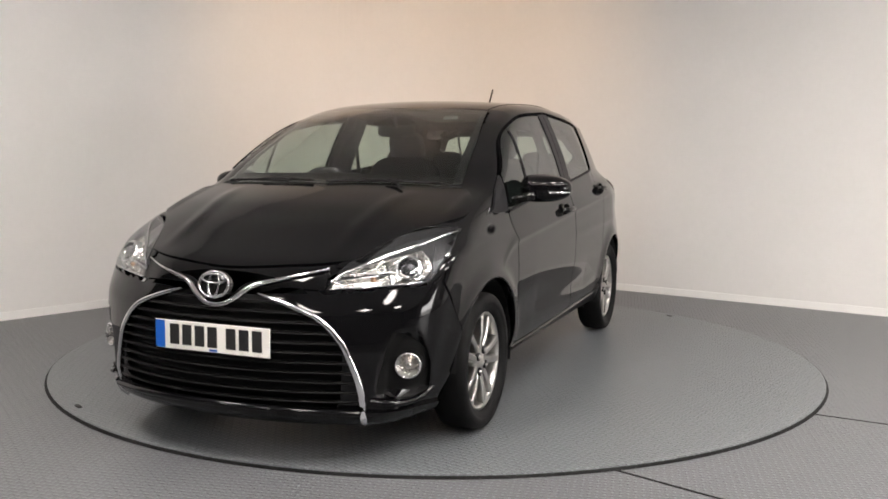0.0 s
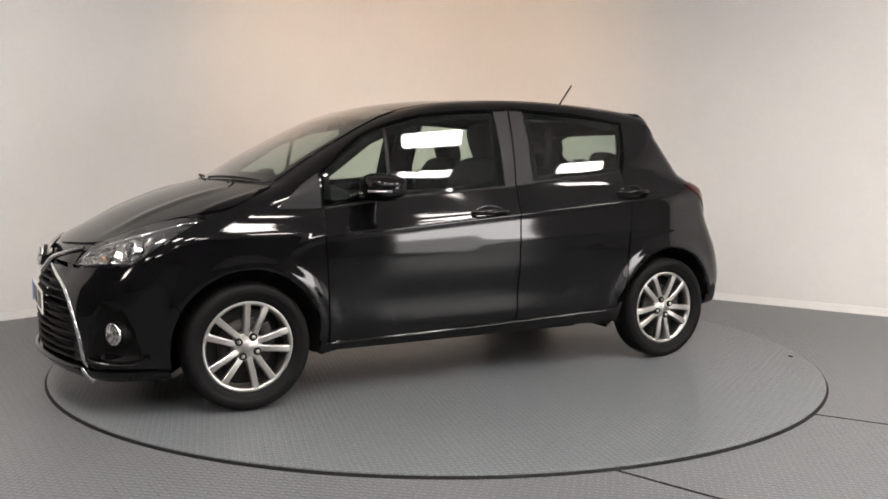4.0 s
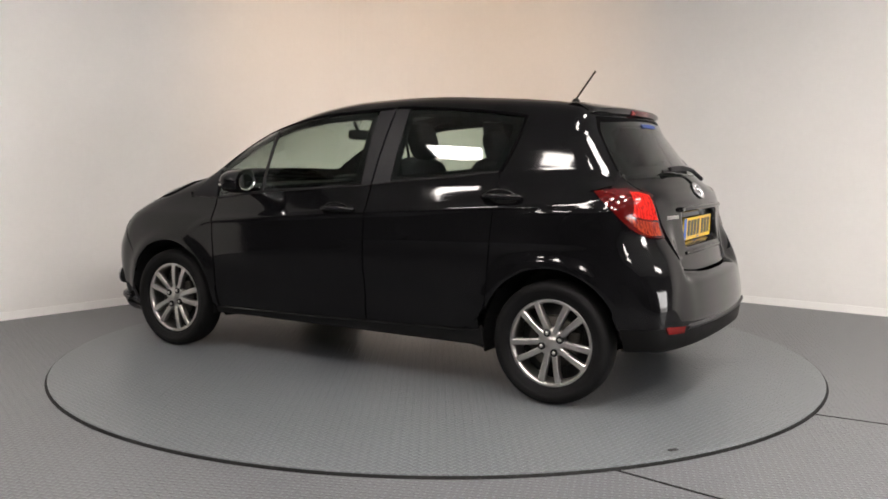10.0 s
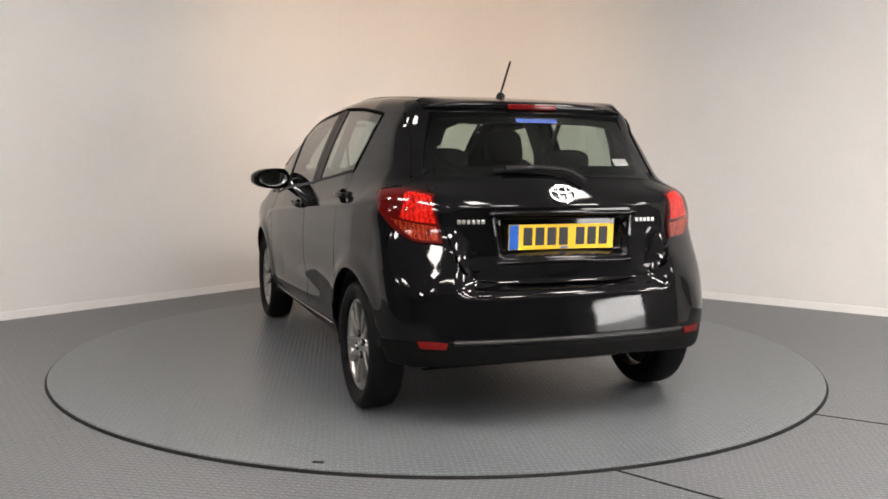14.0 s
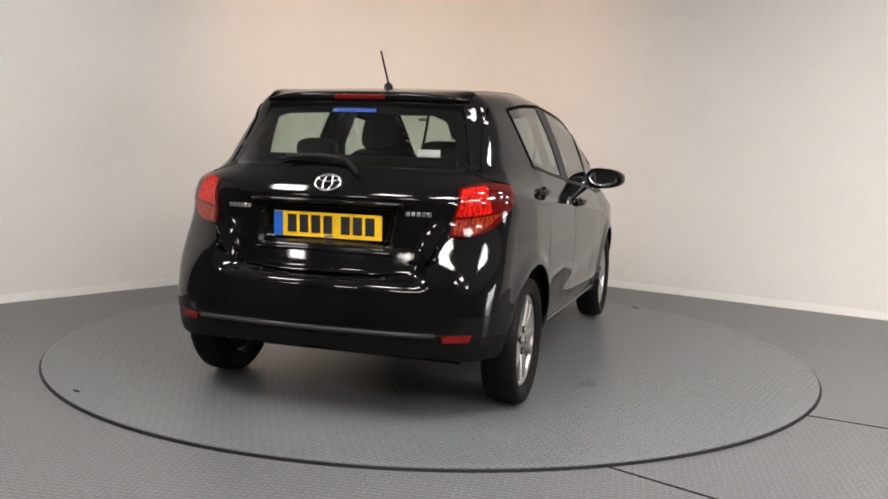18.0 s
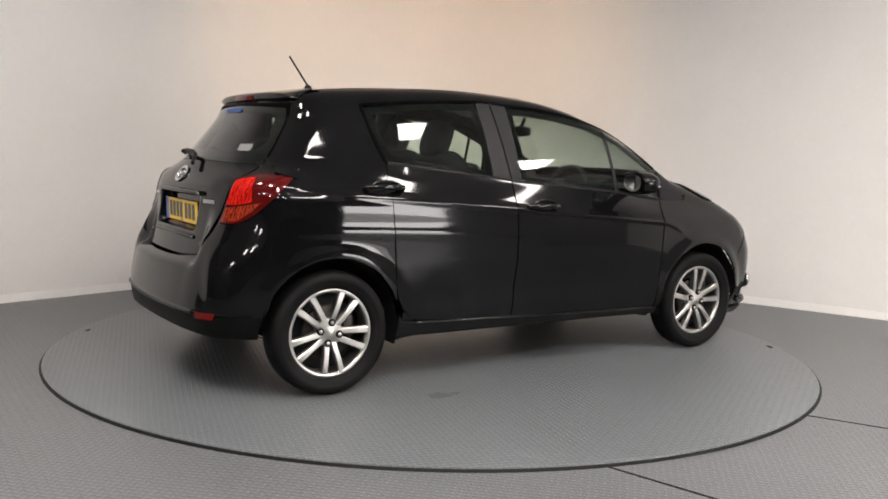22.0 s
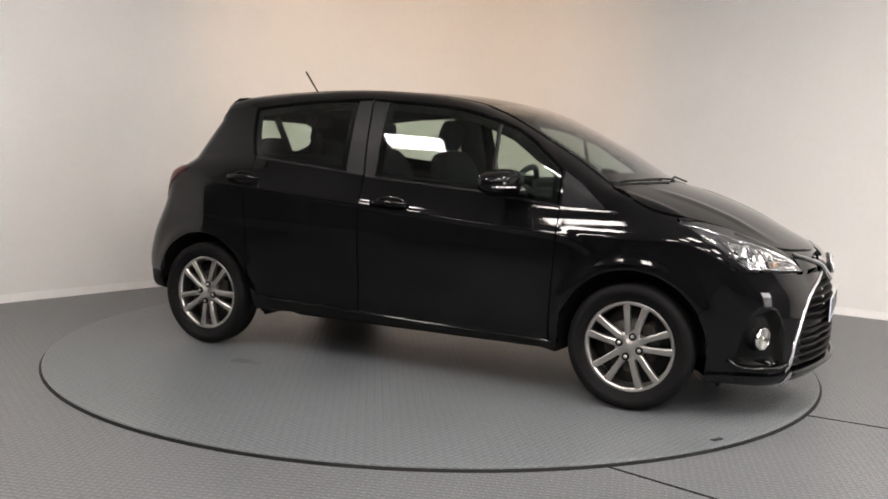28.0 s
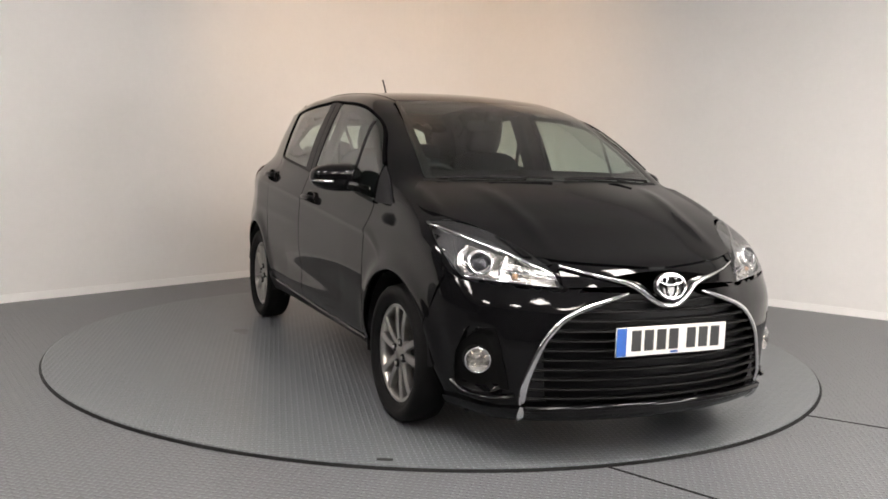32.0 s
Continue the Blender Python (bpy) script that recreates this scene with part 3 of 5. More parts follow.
def shell():
    """The body under the panels: a closed skin, open at the windows, the wheels and the grille."""
    xs = np.concatenate([np.linspace(-1.76, -1.3, 26), np.linspace(-1.28, 1.5, 112), np.linspace(1.52, 1.96, 26)])
    na = 150
    ang = np.linspace(0, 2 * np.pi, na, endpoint=False)
    zc = np.where(xs > -1.5, 0.2 + 0.47 * (np.interp(xs, *TOP) - 0.2), 0.62)
    o = np.stack([xs[:, None] + 0 * ang, 0 * xs[:, None] + 0 * ang, zc[:, None] + 0 * ang], -1)
    d = np.stack([0 * o[..., 0], np.sin(ang)[None] + 0 * o[..., 0], np.cos(ang)[None] + 0 * o[..., 0]], -1)
    lo, hi = np.zeros(o.shape[:2]), np.full(o.shape[:2], 1.5)
    for _ in range(30):
        mid = (lo + hi) / 2
        q = o + d * mid[..., None]
        ins = body(q[..., 0], q[..., 1], q[..., 2]) < -0.008
        lo, hi = np.where(ins, mid, lo), np.where(ins, hi, mid)
    p = o + d * lo[..., None]
    c = (p[:-1] + p[1:]) / 2
    c = (c + np.roll(c, -1, 1)) / 2
    x, y, z = c[..., 0], c[..., 1], c[..., 2]
    cut = (inside(FRONT_LIGHT, x, z) | inside(REAR_LIGHT, x, z)) & (np.abs(y) > 0.45)
    for wx in (1.255, -1.255):
        cut |= (np.hypot(x - wx, z - 0.305) < 0.385) & (np.abs(y) > 0.5)
        cut |= (np.abs(x - wx) < 0.33) & (z < 0.4) & (np.abs(y) > 0.55)
    xx = x + 0.3 * y * y
    cut |= (xx < 1.175) & (xx > 0.47) & (np.abs(y) < 0.585 - 0.02) & (z > 0.98) & (np.abs(y) < 0.50 + (x - 0.375) * 0.15)
    cut |= (x < -1.22) & (z > 1.105) & (z < 1.355) & (np.abs(y) < 0.545 - (z - 1.1) * 0.34)
    round_deg = np.degrees(np.arctan2(np.abs(y), x - FRONT_AXIS))
    ring = HB + HT[::-1]
    mid = np.mean(ring, axis=0)
    wide_ring = [(mid[0] + (q[0] - mid[0]) * 1.05, mid[1] + (q[1] - mid[1]) * 1.14) for q in ring]
    cut |= inside(wide_ring, round_deg, z) & (x > 1.25)
    cut |= (round_deg > 40.5) & (round_deg < 57) & (z > 0.26) & (z < 0.545) & (x > 1.5)
    cut |= (x > 1.8) & (z > 0.25) & (z < 0.62) & (np.abs(y) < 0.5)
    cut |= (x < -1.5) & (np.abs(y) < 0.36) & (z > 0.72) & (z < 0.93)
    n, vs = len(xs), [tuple(q) for q in p.reshape(-1, 3)]
    fs = [(i * na + j, i * na + (j + 1) % na, (i + 1) * na + (j + 1) % na, (i + 1) * na + j) for i in range(n - 1) for j in range(na) if not cut[i, j]]
    fs.append(tuple(range(na))[::-1])
    return vs, fs


cpart("body_shell", shell(), M_PAINT, "black painted steel body")

# bonnet, windscreen, roof
cpart("bonnet", panel("top", [(1.10, -0.665), (1.19, -0.43), (1.245, 0), (1.19, 0.43), (1.10, 0.665)],
                      [(1.80, -0.515), (1.90, -0.30), (1.955, 0), (1.90, 0.30), (1.80, 0.515)],
                      [(1.10, -0.665), (1.25, -0.745), (1.40, -0.735), (1.56, -0.62), (1.68, -0.55), (1.80, -0.515)],
                      [(1.10, 0.665), (1.25, 0.745), (1.40, 0.735), (1.56, 0.62), (1.68, 0.55), (1.80, 0.515)], 60, 40), M_PAINT, "black painted bonnet")
windscreen = cpart("windscreen", panel("top", [(0.375, -0.50), (0.405, -0.38), (0.455, 0), (0.405, 0.38), (0.375, 0.50)],
                          [(1.075, -0.625), (1.17, -0.43), (1.225, 0), (1.17, 0.43), (1.075, 0.625)],
                          [(0.375, -0.50), (0.72, -0.57), (1.075, -0.625)], [(0.375, 0.50), (0.72, 0.57), (1.075, 0.625)], 40, 30, off=-0.002, lip=0), M_WSCREEN, "tinted windscreen")
scr = [[(0.468 - 0.3 * y * y, y) for y in np.linspace(-0.5, 0.5, 9)], [(1.16 - 0.3 * y * y, y) for y in np.linspace(-0.58, 0.58, 13)]]
scr += [[(0.395 + 0.67 * k / 8, s * (0.50 + 0.098 * k / 8)) for k in range(9)] for s in (-1, 1)]
cpart("screen_border", join(*[ribbon("top", q, w, -0.0062, 30, 0.001) for q, w in zip(scr, (0.032, 0.032, 0.016, 0.016))]), M_FRIT, "black printed screen border", parent=windscreen)
cpart("cowl", panel("top", [(1.08, -0.63), (1.175, -0.43), (1.23, 0), (1.175, 0.43), (1.08, 0.63)],
                    [(1.098, -0.64), (1.19, -0.43), (1.243, 0), (1.19, 0.43), (1.098, 0.64)], [(1.08, -0.63), (1.098, -0.64)], [(1.08, 0.63), (1.098, 0.64)], 40, 4, off=-0.003), M_TRIM, "black plastic cowl")
cpart("roof", panel("top", [(0.365, -0.485), (0.395, -0.37), (0.445, 0), (0.395, 0.37), (0.365, 0.485)],
                    [(-1.24, -0.47), (-1.27, -0.3), (-1.29, 0), (-1.27, 0.3), (-1.24, 0.47)],
                    [(0.365, -0.485), (-0.2, -0.515), (-0.7, -0.52), (-1.24, -0.47)], [(0.365, 0.485), (-0.2, 0.515), (-0.7, 0.52), (-1.24, 0.47)], 40, 40, off=-0.006, lip=0.004), M_PAINT, "black painted roof")

# wings, doors, quarters, sills
FA, RA = 1.255, -1.255
both("front_wing", panel("side", [(0.872, 0.27), (0.915, 0.27)] + arc(FA, 0.305, 0.352, 174, 30, 18), [(0.892, 0.915), (1.10, 0.917), (1.112, 0.955), (1.25, 0.926), (1.34, 0.905), (1.425, 0.883)],
                         [(0.872, 0.27), (0.878, 0.5), (0.892, 0.75), (0.892, 0.915)], [(1.56, 0.481), (1.62, 0.60), (1.675, 0.69), (1.632, 0.766), (1.505, 0.845), (1.425, 0.883)], 64, 64, smooth=(0, 0, 1, 0)), M_PAINT, "black painted front wing")
fdoors = both("front_door", panel("side", [(-0.198, 0.302), (0.3, 0.292), (0.862, 0.285)], [(-0.205, 1.018), (0.224, 0.985), (0.518, 0.962), (0.885, 0.915)],
                         [(-0.198, 0.302), (-0.195, 0.7), (-0.205, 1.018)], [(0.862, 0.285), (0.872, 0.5), (0.885, 0.75), (0.885, 0.915)], 44, 96), M_PAINT, "black painted front door")
rdoors = both("rear_door", panel("side", [(-0.785, 0.325), (-0.5, 0.313), (-0.204, 0.304)], [(-0.945, 1.095), (-0.673, 1.067), (-0.36, 1.037), (-0.211, 1.02)],
                        [(-0.785, 0.325), (-0.86, 0.37), (-0.922, 0.47), (-0.935, 0.67), (-0.958, 0.963), (-0.945, 1.095)], [(-0.204, 0.304), (-0.201, 0.7), (-0.211, 1.02)], 40, 96), M_PAINT, "black painted rear door")
both("quarter_panel", join(
    panel("side", arc(RA, 0.305, 0.352, 22, 152, 18), [(-0.962, 0.99), (-1.2, 1.005), (-1.415, 1.02)], [(-0.928, 0.437), (-0.943, 0.67), (-0.962, 0.99)],
          [(-1.566, 0.47), (-1.60, 0.64), (-1.615, 0.80), (-1.56, 0.92), (-1.415, 1.02)], 54, 70, gap=0, smooth=(0, 1, 1, 1)),
    panel("side", [(-0.962, 0.99), (-1.2, 1.005), (-1.415, 1.02), (-1.50, 1.045)], [(-1.035, 1.385), (-1.15, 1.38), (-1.265, 1.372)],
          [(-0.962, 0.99), (-0.953, 1.095), (-0.985, 1.20), (-1.015, 1.335), (-1.035, 1.385)], [(-1.50, 1.045), (-1.39, 1.21), (-1.265, 1.372)], 30, 24, gap=0)), M_PAINT, "black painted rear quarter")
both("sill", panel("side", [(-0.90, 0.245), (0.2, 0.24), (0.9, 0.235)], [(-0.905, 0.36), (-0.78, 0.315), (0.2, 0.290), (0.9, 0.278)], [(-0.90, 0.245), (-0.905, 0.36)], [(0.9, 0.235), (0.9, 0.278)], 40, 8, off=0.001), M_TRIM, "black plastic sill")
both("sill_edge", ribbon("side", [(-0.80, 0.316), (0.2, 0.289), (0.862, 0.279)], 0.005, -0.001, 50, 0.009), M_GLOSS, "glossy black sill edge")
for x0, w in ((-0.875, 0.05), (1.655, 0.07)):
    both("air_deflector", moved(block(0.018, 0.16, w, 0.005), pose(x0 - 0.02 * (x0 > 0), 0.66 if x0 < 0 else 0.58, 0.225 if x0 < 0 else 0.17)), M_TRIM, "small black air deflector ahead of the wheel")

# side glass, pillars and trims
fg = panel("side", [(-0.14, 1.018), (0.224, 0.99), (0.518, 0.968), (0.875, 0.925)], [(-0.155, 1.415), (0.165, 1.393), (0.404, 1.35), (0.642, 1.265), (0.872, 1.10)],
           [(-0.14, 1.018), (-0.155, 1.415)], [(0.875, 0.925), (0.872, 1.10)], 44, 24, off=-0.003, gap=0, lip=0)
both("side_window", fg, M_GLASS, "tinted front side window", fdoors)
rg = panel("side", [(-0.945, 1.102), (-0.673, 1.072), (-0.32, 1.040)], [(-1.025, 1.37), (-0.85, 1.39), (-0.656, 1.408), (-0.345, 1.424)],
           [(-0.945, 1.102), (-0.985, 1.20), (-1.015, 1.32), (-1.025, 1.37)], [(-0.32, 1.040), (-0.345, 1.424)], 36, 22, off=-0.003, gap=0, lip=0)
both("side_window", rg, M_GLASS, "tinted rear side window", rdoors)
for poly, doors in ((FRONT_LIGHT, fdoors), (REAR_LIGHT, rdoors)):
    ring = poly + [poly[0]]
    both("window_frame", join(*[ribbon("side", [ring[k], ring[k + 1]], 0.021, -0.0062, 10, 0.0012) for k in range(len(poly))]), M_FRIT, "black window border", doors)
both("pillar_cover", panel("side", [(-0.204, 1.022), (-0.138, 1.018)], [(-0.252, 1.425), (-0.153, 1.417)], [(-0.204, 1.022), (-0.252, 1.425)], [(-0.138, 1.018), (-0.153, 1.417)], 8, 20, off=0.001), M_PILLAR, "satin black pillar film", fdoors)
both("pillar_cover", panel("side", [(-0.322, 1.035), (-0.211, 1.024)], [(-0.347, 1.426), (-0.259, 1.427)], [(-0.322, 1.035), (-0.347, 1.426)], [(-0.211, 1.024), (-0.259, 1.427)], 8, 20, off=0.001), M_PILLAR, "satin black pillar film", rdoors)
both("corner_trim", panel("side", [(0.893, 0.922), (1.0, 0.921), (1.10, 0.922)], [(0.893, 1.09), (0.99, 1.025), (1.098, 0.93)], [(0.893, 0.922), (0.893, 1.09)], [(1.10, 0.922), (1.098, 0.93)], 16, 12, off=0.001), M_PILLAR, "black corner trim ahead of the mirror")
both("window_bar", ribbon("side", [(0.54, 0.972), (0.53, 1.1), (0.515, 1.305)], 0.011, -0.002, 20, 0.005), M_TRIM, "", fdoors)
both("waist_strip", ribbon("side", [(-0.2, 1.019), (0.224, 0.988), (0.518, 0.966), (0.88, 0.921)], 0.007, 0.0, 40, 0.005), M_TRIM, "black rubber waist strip", fdoors)
both("waist_strip", ribbon("side", [(-0.94, 1.098), (-0.673, 1.07), (-0.36, 1.04), (-0.215, 1.024)], 0.007, 0.0, 30, 0.005), M_TRIM, "black rubber waist strip", rdoors)
both("window_seal", ribbon("side", [(0.872, 1.10), (0.642, 1.268), (0.404, 1.354), (0.165, 1.397), (-0.155, 1.42), (-0.25, 1.427)], 0.008, -0.001, 50, 0.005), M_FRIT, "", fdoors)
both("window_seal", ribbon("side", [(-0.26, 1.428), (-0.35, 1.427), (-0.656, 1.412), (-0.86, 1.394), (-1.028, 1.374)], 0.008, -0.001, 40, 0.005), M_FRIT, "", rdoors)
both("window_seal", ribbon("side", [(-1.03, 1.375), (-1.02, 1.32), (-0.99, 1.20), (-0.95, 1.10)], 0.009, -0.001, 24, 0.005), M_FRIT, "", rdoors)
for (x0, z0), doors in (((-0.020, 0.885), fdoors), ((-0.985, 0.978), rdoors)):
    hx, hy = on_body("side", [(x0, z0)])[0][:2]
    cup = moved(lathe([(0.0, -0.004), (0.5, -0.003), (0.82, 0.001), (0.95, 0.006), (1.04, 0.005), (1.1, 0.0005)], 32), Matrix.Translation((x0 + 0.008, hy - 0.0005, z0 - 0.004)) @ Matrix.Diagonal((0.086, 1, 0.042, 1)))
    grip = sweep(curve([(x0 - 0.105, hy + 0.008, z0 + 0.002), (x0 - 0.075, hy + 0.03, z0 + 0.004), (x0, hy + 0.038, z0 + 0.006), (x0 + 0.075, hy + 0.03, z0 + 0.004), (x0 + 0.10, hy + 0.006, z0 + 0.002)], 18), 0.011, 0.015, 10)
    hs = both("door_handle", grip, M_PAINT, "black painted pull handle", doors)
    both("handle_cup", cup, M_GLOSS, "", doors)

# bumper, grille, chrome
STRIP = [(38.3, 0.195), (37.6, 0.30), (35.4, 0.405), (32.8, 0.49), (28.0, 0.568), (20.4, 0.615), (12.2, 0.65)]


def fog_sink(shape, deep=0.042):
    """Pushes the fog lamp's corner of the bumper backwards."""
    out = []
    for x, y, z in shape[0]:
        a = math.degrees(math.atan2(abs(y), x - FRONT_AXIS))
        left = np.interp(z, [0.27, 0.40, 0.46, 0.53], [40.2, 40.8, 42.8, 45.8])
        right = np.interp(z, [0.27, 0.40, 0.53], [55.6, 54.6, 51.0])
        s = [min(max(q, 0.0), 1.0) for q in ((a - left) / 2.2, (right - a) / 1.1, (z - 0.272) / 0.014, (0.53 - z) / 0.05)]
        k = 1.0
        for q in s:
            k *= q * q * (3 - 2 * q)
        out.append((x - deep * k, y, z))
    return out, shape[1]


side_l = panel("nose", [(38.3, 0.195), (50, 0.19), (62.3, 0.205)], [(12.2, 0.664), (21, 0.668), (29.7, 0.663), (46, 0.678), (58, 0.688)],
               STRIP, [(62.3, 0.205), (63.1, 0.305), (64.0, 0.40), (66.0, 0.482), (62, 0.60), (58, 0.688)], 84, 76, gap=0.001)
side_l = fog_sink(side_l)
upper_l = panel("nose", [(0, 0.612), (4, 0.622), (9, 0.668), (20, 0.675), (29.5, 0.668)], [(0, 0.625), (4, 0.64), (9, 0.69), (20, 0.713), (31, 0.742)],
                [(0, 0.612), (0, 0.625)], [(29.5, 0.668), (31, 0.742)], 30, 8, gap=0, lip=0)
lip_full = panel("nose", [(-62, 0.165), (0, 0.16), (62, 0.165)], [(-62, 0.21), (-40, 0.222), (0, 0.232), (40, 0.222), (62, 0.21)], [(-62, 0.165), (-62, 0.21)], [(62, 0.165), (62, 0.21)], 80, 8, off=0.012, lip=0.03)
bumper = cpart("front_bumper", join(side_l, mirror(side_l), upper_l, mirror(upper_l)), M_PAINT, "black painted front bumper")
cpart("chin_spoiler", lip_full, M_PAINT, "black front lip", parent=bumper)
grille = cpart("grille", panel("nose", [(-38, 0.20), (0, 0.2), (38, 0.20)], [(-13, 0.66), (0, 0.66), (13, 0.66)], [(-38, 0.20), (-35.4, 0.405), (-28, 0.568), (-13, 0.66)],
                     [(38, 0.20), (35.4, 0.405), (28, 0.568), (13, 0.66)], 40, 24, off=-0.05, gap=0, lip=0), M_TRIM, "black slatted grille")
for k in range(11):
    z = 0.255 + 0.037 * k
    w = np.interp(z, [q[1] for q in STRIP], [q[0] for q in STRIP]) - 0.5
    pts = on_body("nose", [(a, z) for a in np.linspace(-w, w, 34)], -0.016)
    cpart("slat", sweep(pts, 0.018, 0.0062, 8), M_SLAT, parent=grille)
both("chrome_strip", ribbon("nose", STRIP, 0.0105, 0.0, 60, 0.006, [1.25, 1.0, 0.95, 0.9, 0.85, 0.75, 0.4]), M_CHROME, "curved chrome grille strip", (bumper, bumper))
both("strip_foot", ribbon("nose", [(38.0, 0.232), (38.4, 0.205), (38.8, 0.186), (39.4, 0.172)], 0.0105, 0.0125, 16, 0.008, [0.8, 1.2, 0.9, 0.5]), M_CHROME, "chrome foot of the grille strip", (bumper, bumper))
cpart("lip_edge", ribbon("nose", [(-37.4, 0.222), (-20, 0.229), (0, 0.233), (20, 0.229), (37.4, 0.222)], 0.011, 0.009, 80, 0.014), M_PAINT, parent=bumper)
WING = [(31, 0.738), (22, 0.712), (13.5, 0.688), (9.5, 0.668), (6, 0.632), (3, 0.609), (0, 0.602)]
wing_pts = WING + [(-a, z) for a, z in reversed(WING[:-1])]
cpart("chrome_wing", ribbon("nose", wing_pts, 0.0062, 0.002, 110, 0.012, [0.6, 0.7, 0.9, 1.3, 1.6, 1.7, 1.8, 1.7, 1.6, 1.3, 0.9, 0.7, 0.6]), M_CHROME, "chrome wing dipping under the badge", parent=bumper)


def badge(w, h, r):
    """A plain oval chrome emblem with an inner cross."""
    ring = sweep([(0, w * math.cos(a), h * math.sin(a)) for a in np.linspace(0, 2 * math.pi, 40, endpoint=False)], r * 1.1, r, 8, up=(1, 0, 0), closed=True)
    small = sweep([(0.001, 0.36 * w * math.cos(a), 0.95 * h * math.sin(a)) for a in np.linspace(0, 2 * math.pi, 30, endpoint=False)], r * 0.8, r * 0.7, 8, up=(1, 0, 0), closed=True)
    bar = sweep([(0.002, w * 0.8 * math.cos(a), h * (0.45 + 0.35 * math.sin(a))) for a in np.linspace(0, 2 * math.pi, 30, endpoint=False)], r * 0.8, r * 0.7, 8, up=(1, 0, 0), closed=True)
    return join(ring, small, bar)


disc = moved(lathe([(0.0, 0.006), (0.7, 0.006), (0.95, 0.003), (1.0, -0.012)], 40, "x"), Matrix.Diagonal((1, 0.072, 0.054, 1)))
cpart("badge_plate", moved(disc, pose(2.035, 0, 0.677, 0, -13, 0)), M_GLOSS, "", parent=bumper)
cpart("badge", moved(badge(0.066, 0.048, 0.0055), pose(2.044, 0, 0.679, 0, -13, 0)), M_CHROME, "plain oval chrome badge", parent=bumper)

# fog lamps
for s in (1, -1):
    c = cast("nose", [48.2 * s], [0.388])[0]
    n = normals(c[None])[0]
    face = Vector(n).lerp(Vector((1, 0, 0)), 0.52)
    face.z = 0
    face.normalize()
    m = Matrix.Translation(Vector(c) - Vector((0.014, 0.004 * s, 0))) @ face.to_track_quat("Z", "Y").to_matrix().to_4x4()
    fog = cpart("fog_lamp", moved(lathe([(0.049, -0.006), (0.051, 0.006), (0.047, 0.011), (0.043, 0.008)], 36, "z"), m), M_CHROME, "round fog lamp with a chrome ring", parent=bumper)
    part("reflector", moved(lathe([(0.0, 0.011), (0.007, 0.0095), (0.010, 0.001), (0.018, -0.005), (0.026, 0.001), (0.030, -0.002), (0.044, 0.009)], 12, "z"), m), M_FOG, fog, "", False)
    part("housing", moved(lathe([(0.053, -0.004), (0.056, -0.02), (0.058, -0.05)], 30, "z"), m), M_SLAT, fog)
    part("lens", moved(lathe([(0.0, 0.019), (0.025, 0.017), (0.0435, 0.0115)], 30, "z"), m), M_LENS, fog)
    part("fog_recess", (lambda q: q if s > 0 else mirror(q))(fog_sink(panel("nose", [(40.8, 0.285), (48, 0.268), (55.6, 0.275)], [(44.6, 0.517), (46.6, 0.517)], [(40.8, 0.285), (42, 0.40), (44.6, 0.517)], [(55.6, 0.275), (54, 0.40), (46.6, 0.517)], 40, 40, off=0.0014, gap=0, lip=0))), M_SLAT, fog, "matt black fog lamp surround")
    part("fog_trim", ribbon("nose", [(s * 39.8, 0.262), (s * 46, 0.248), (s * 53, 0.25), (s * 57, 0.285)], 0.011, 0.002, 24, 0.012), M_PAINT, fog)

# headlamps
lamp_out = panel("nose", HB, HT, [HB[0], HT[0]], [HB[-1], HT[-1]], 44, 16, off=0.001, gap=0, lip=0)
lamp_in = panel("nose", HB, HT, [HB[0], HT[0]], [HB[-1], HT[-1]], 44, 16, off=-0.042, gap=0.003, lip=-0.042)


def tray(bottom, top, off, relief, nu=48, nv=22):
    """A bright reflector bowl with fluted steps."""
    vs, fs = panel("nose", bottom, top, [bottom[0], top[0]], [bottom[-1], top[-1]], nu, nv, off=off, gap=0, lip=0)
    nr = normals(np.array(vs))
    out = []
    for k, (q, n) in enumerate(zip(vs, nr)):
        u, v = (k // nv) / (nu - 1), (k % nv) / (nv - 1)
        edge = max(0.0, 1 - 4 * min(u, 1 - u, v, 1 - v))
        out.append(tuple(np.array(q) + n * (relief * (abs((u * 5.0) % 1.0 - 0.5) + 0.6 * abs((v * 3.0) % 1.0 - 0.5)) + 0.014 * edge)))
    return out, fs


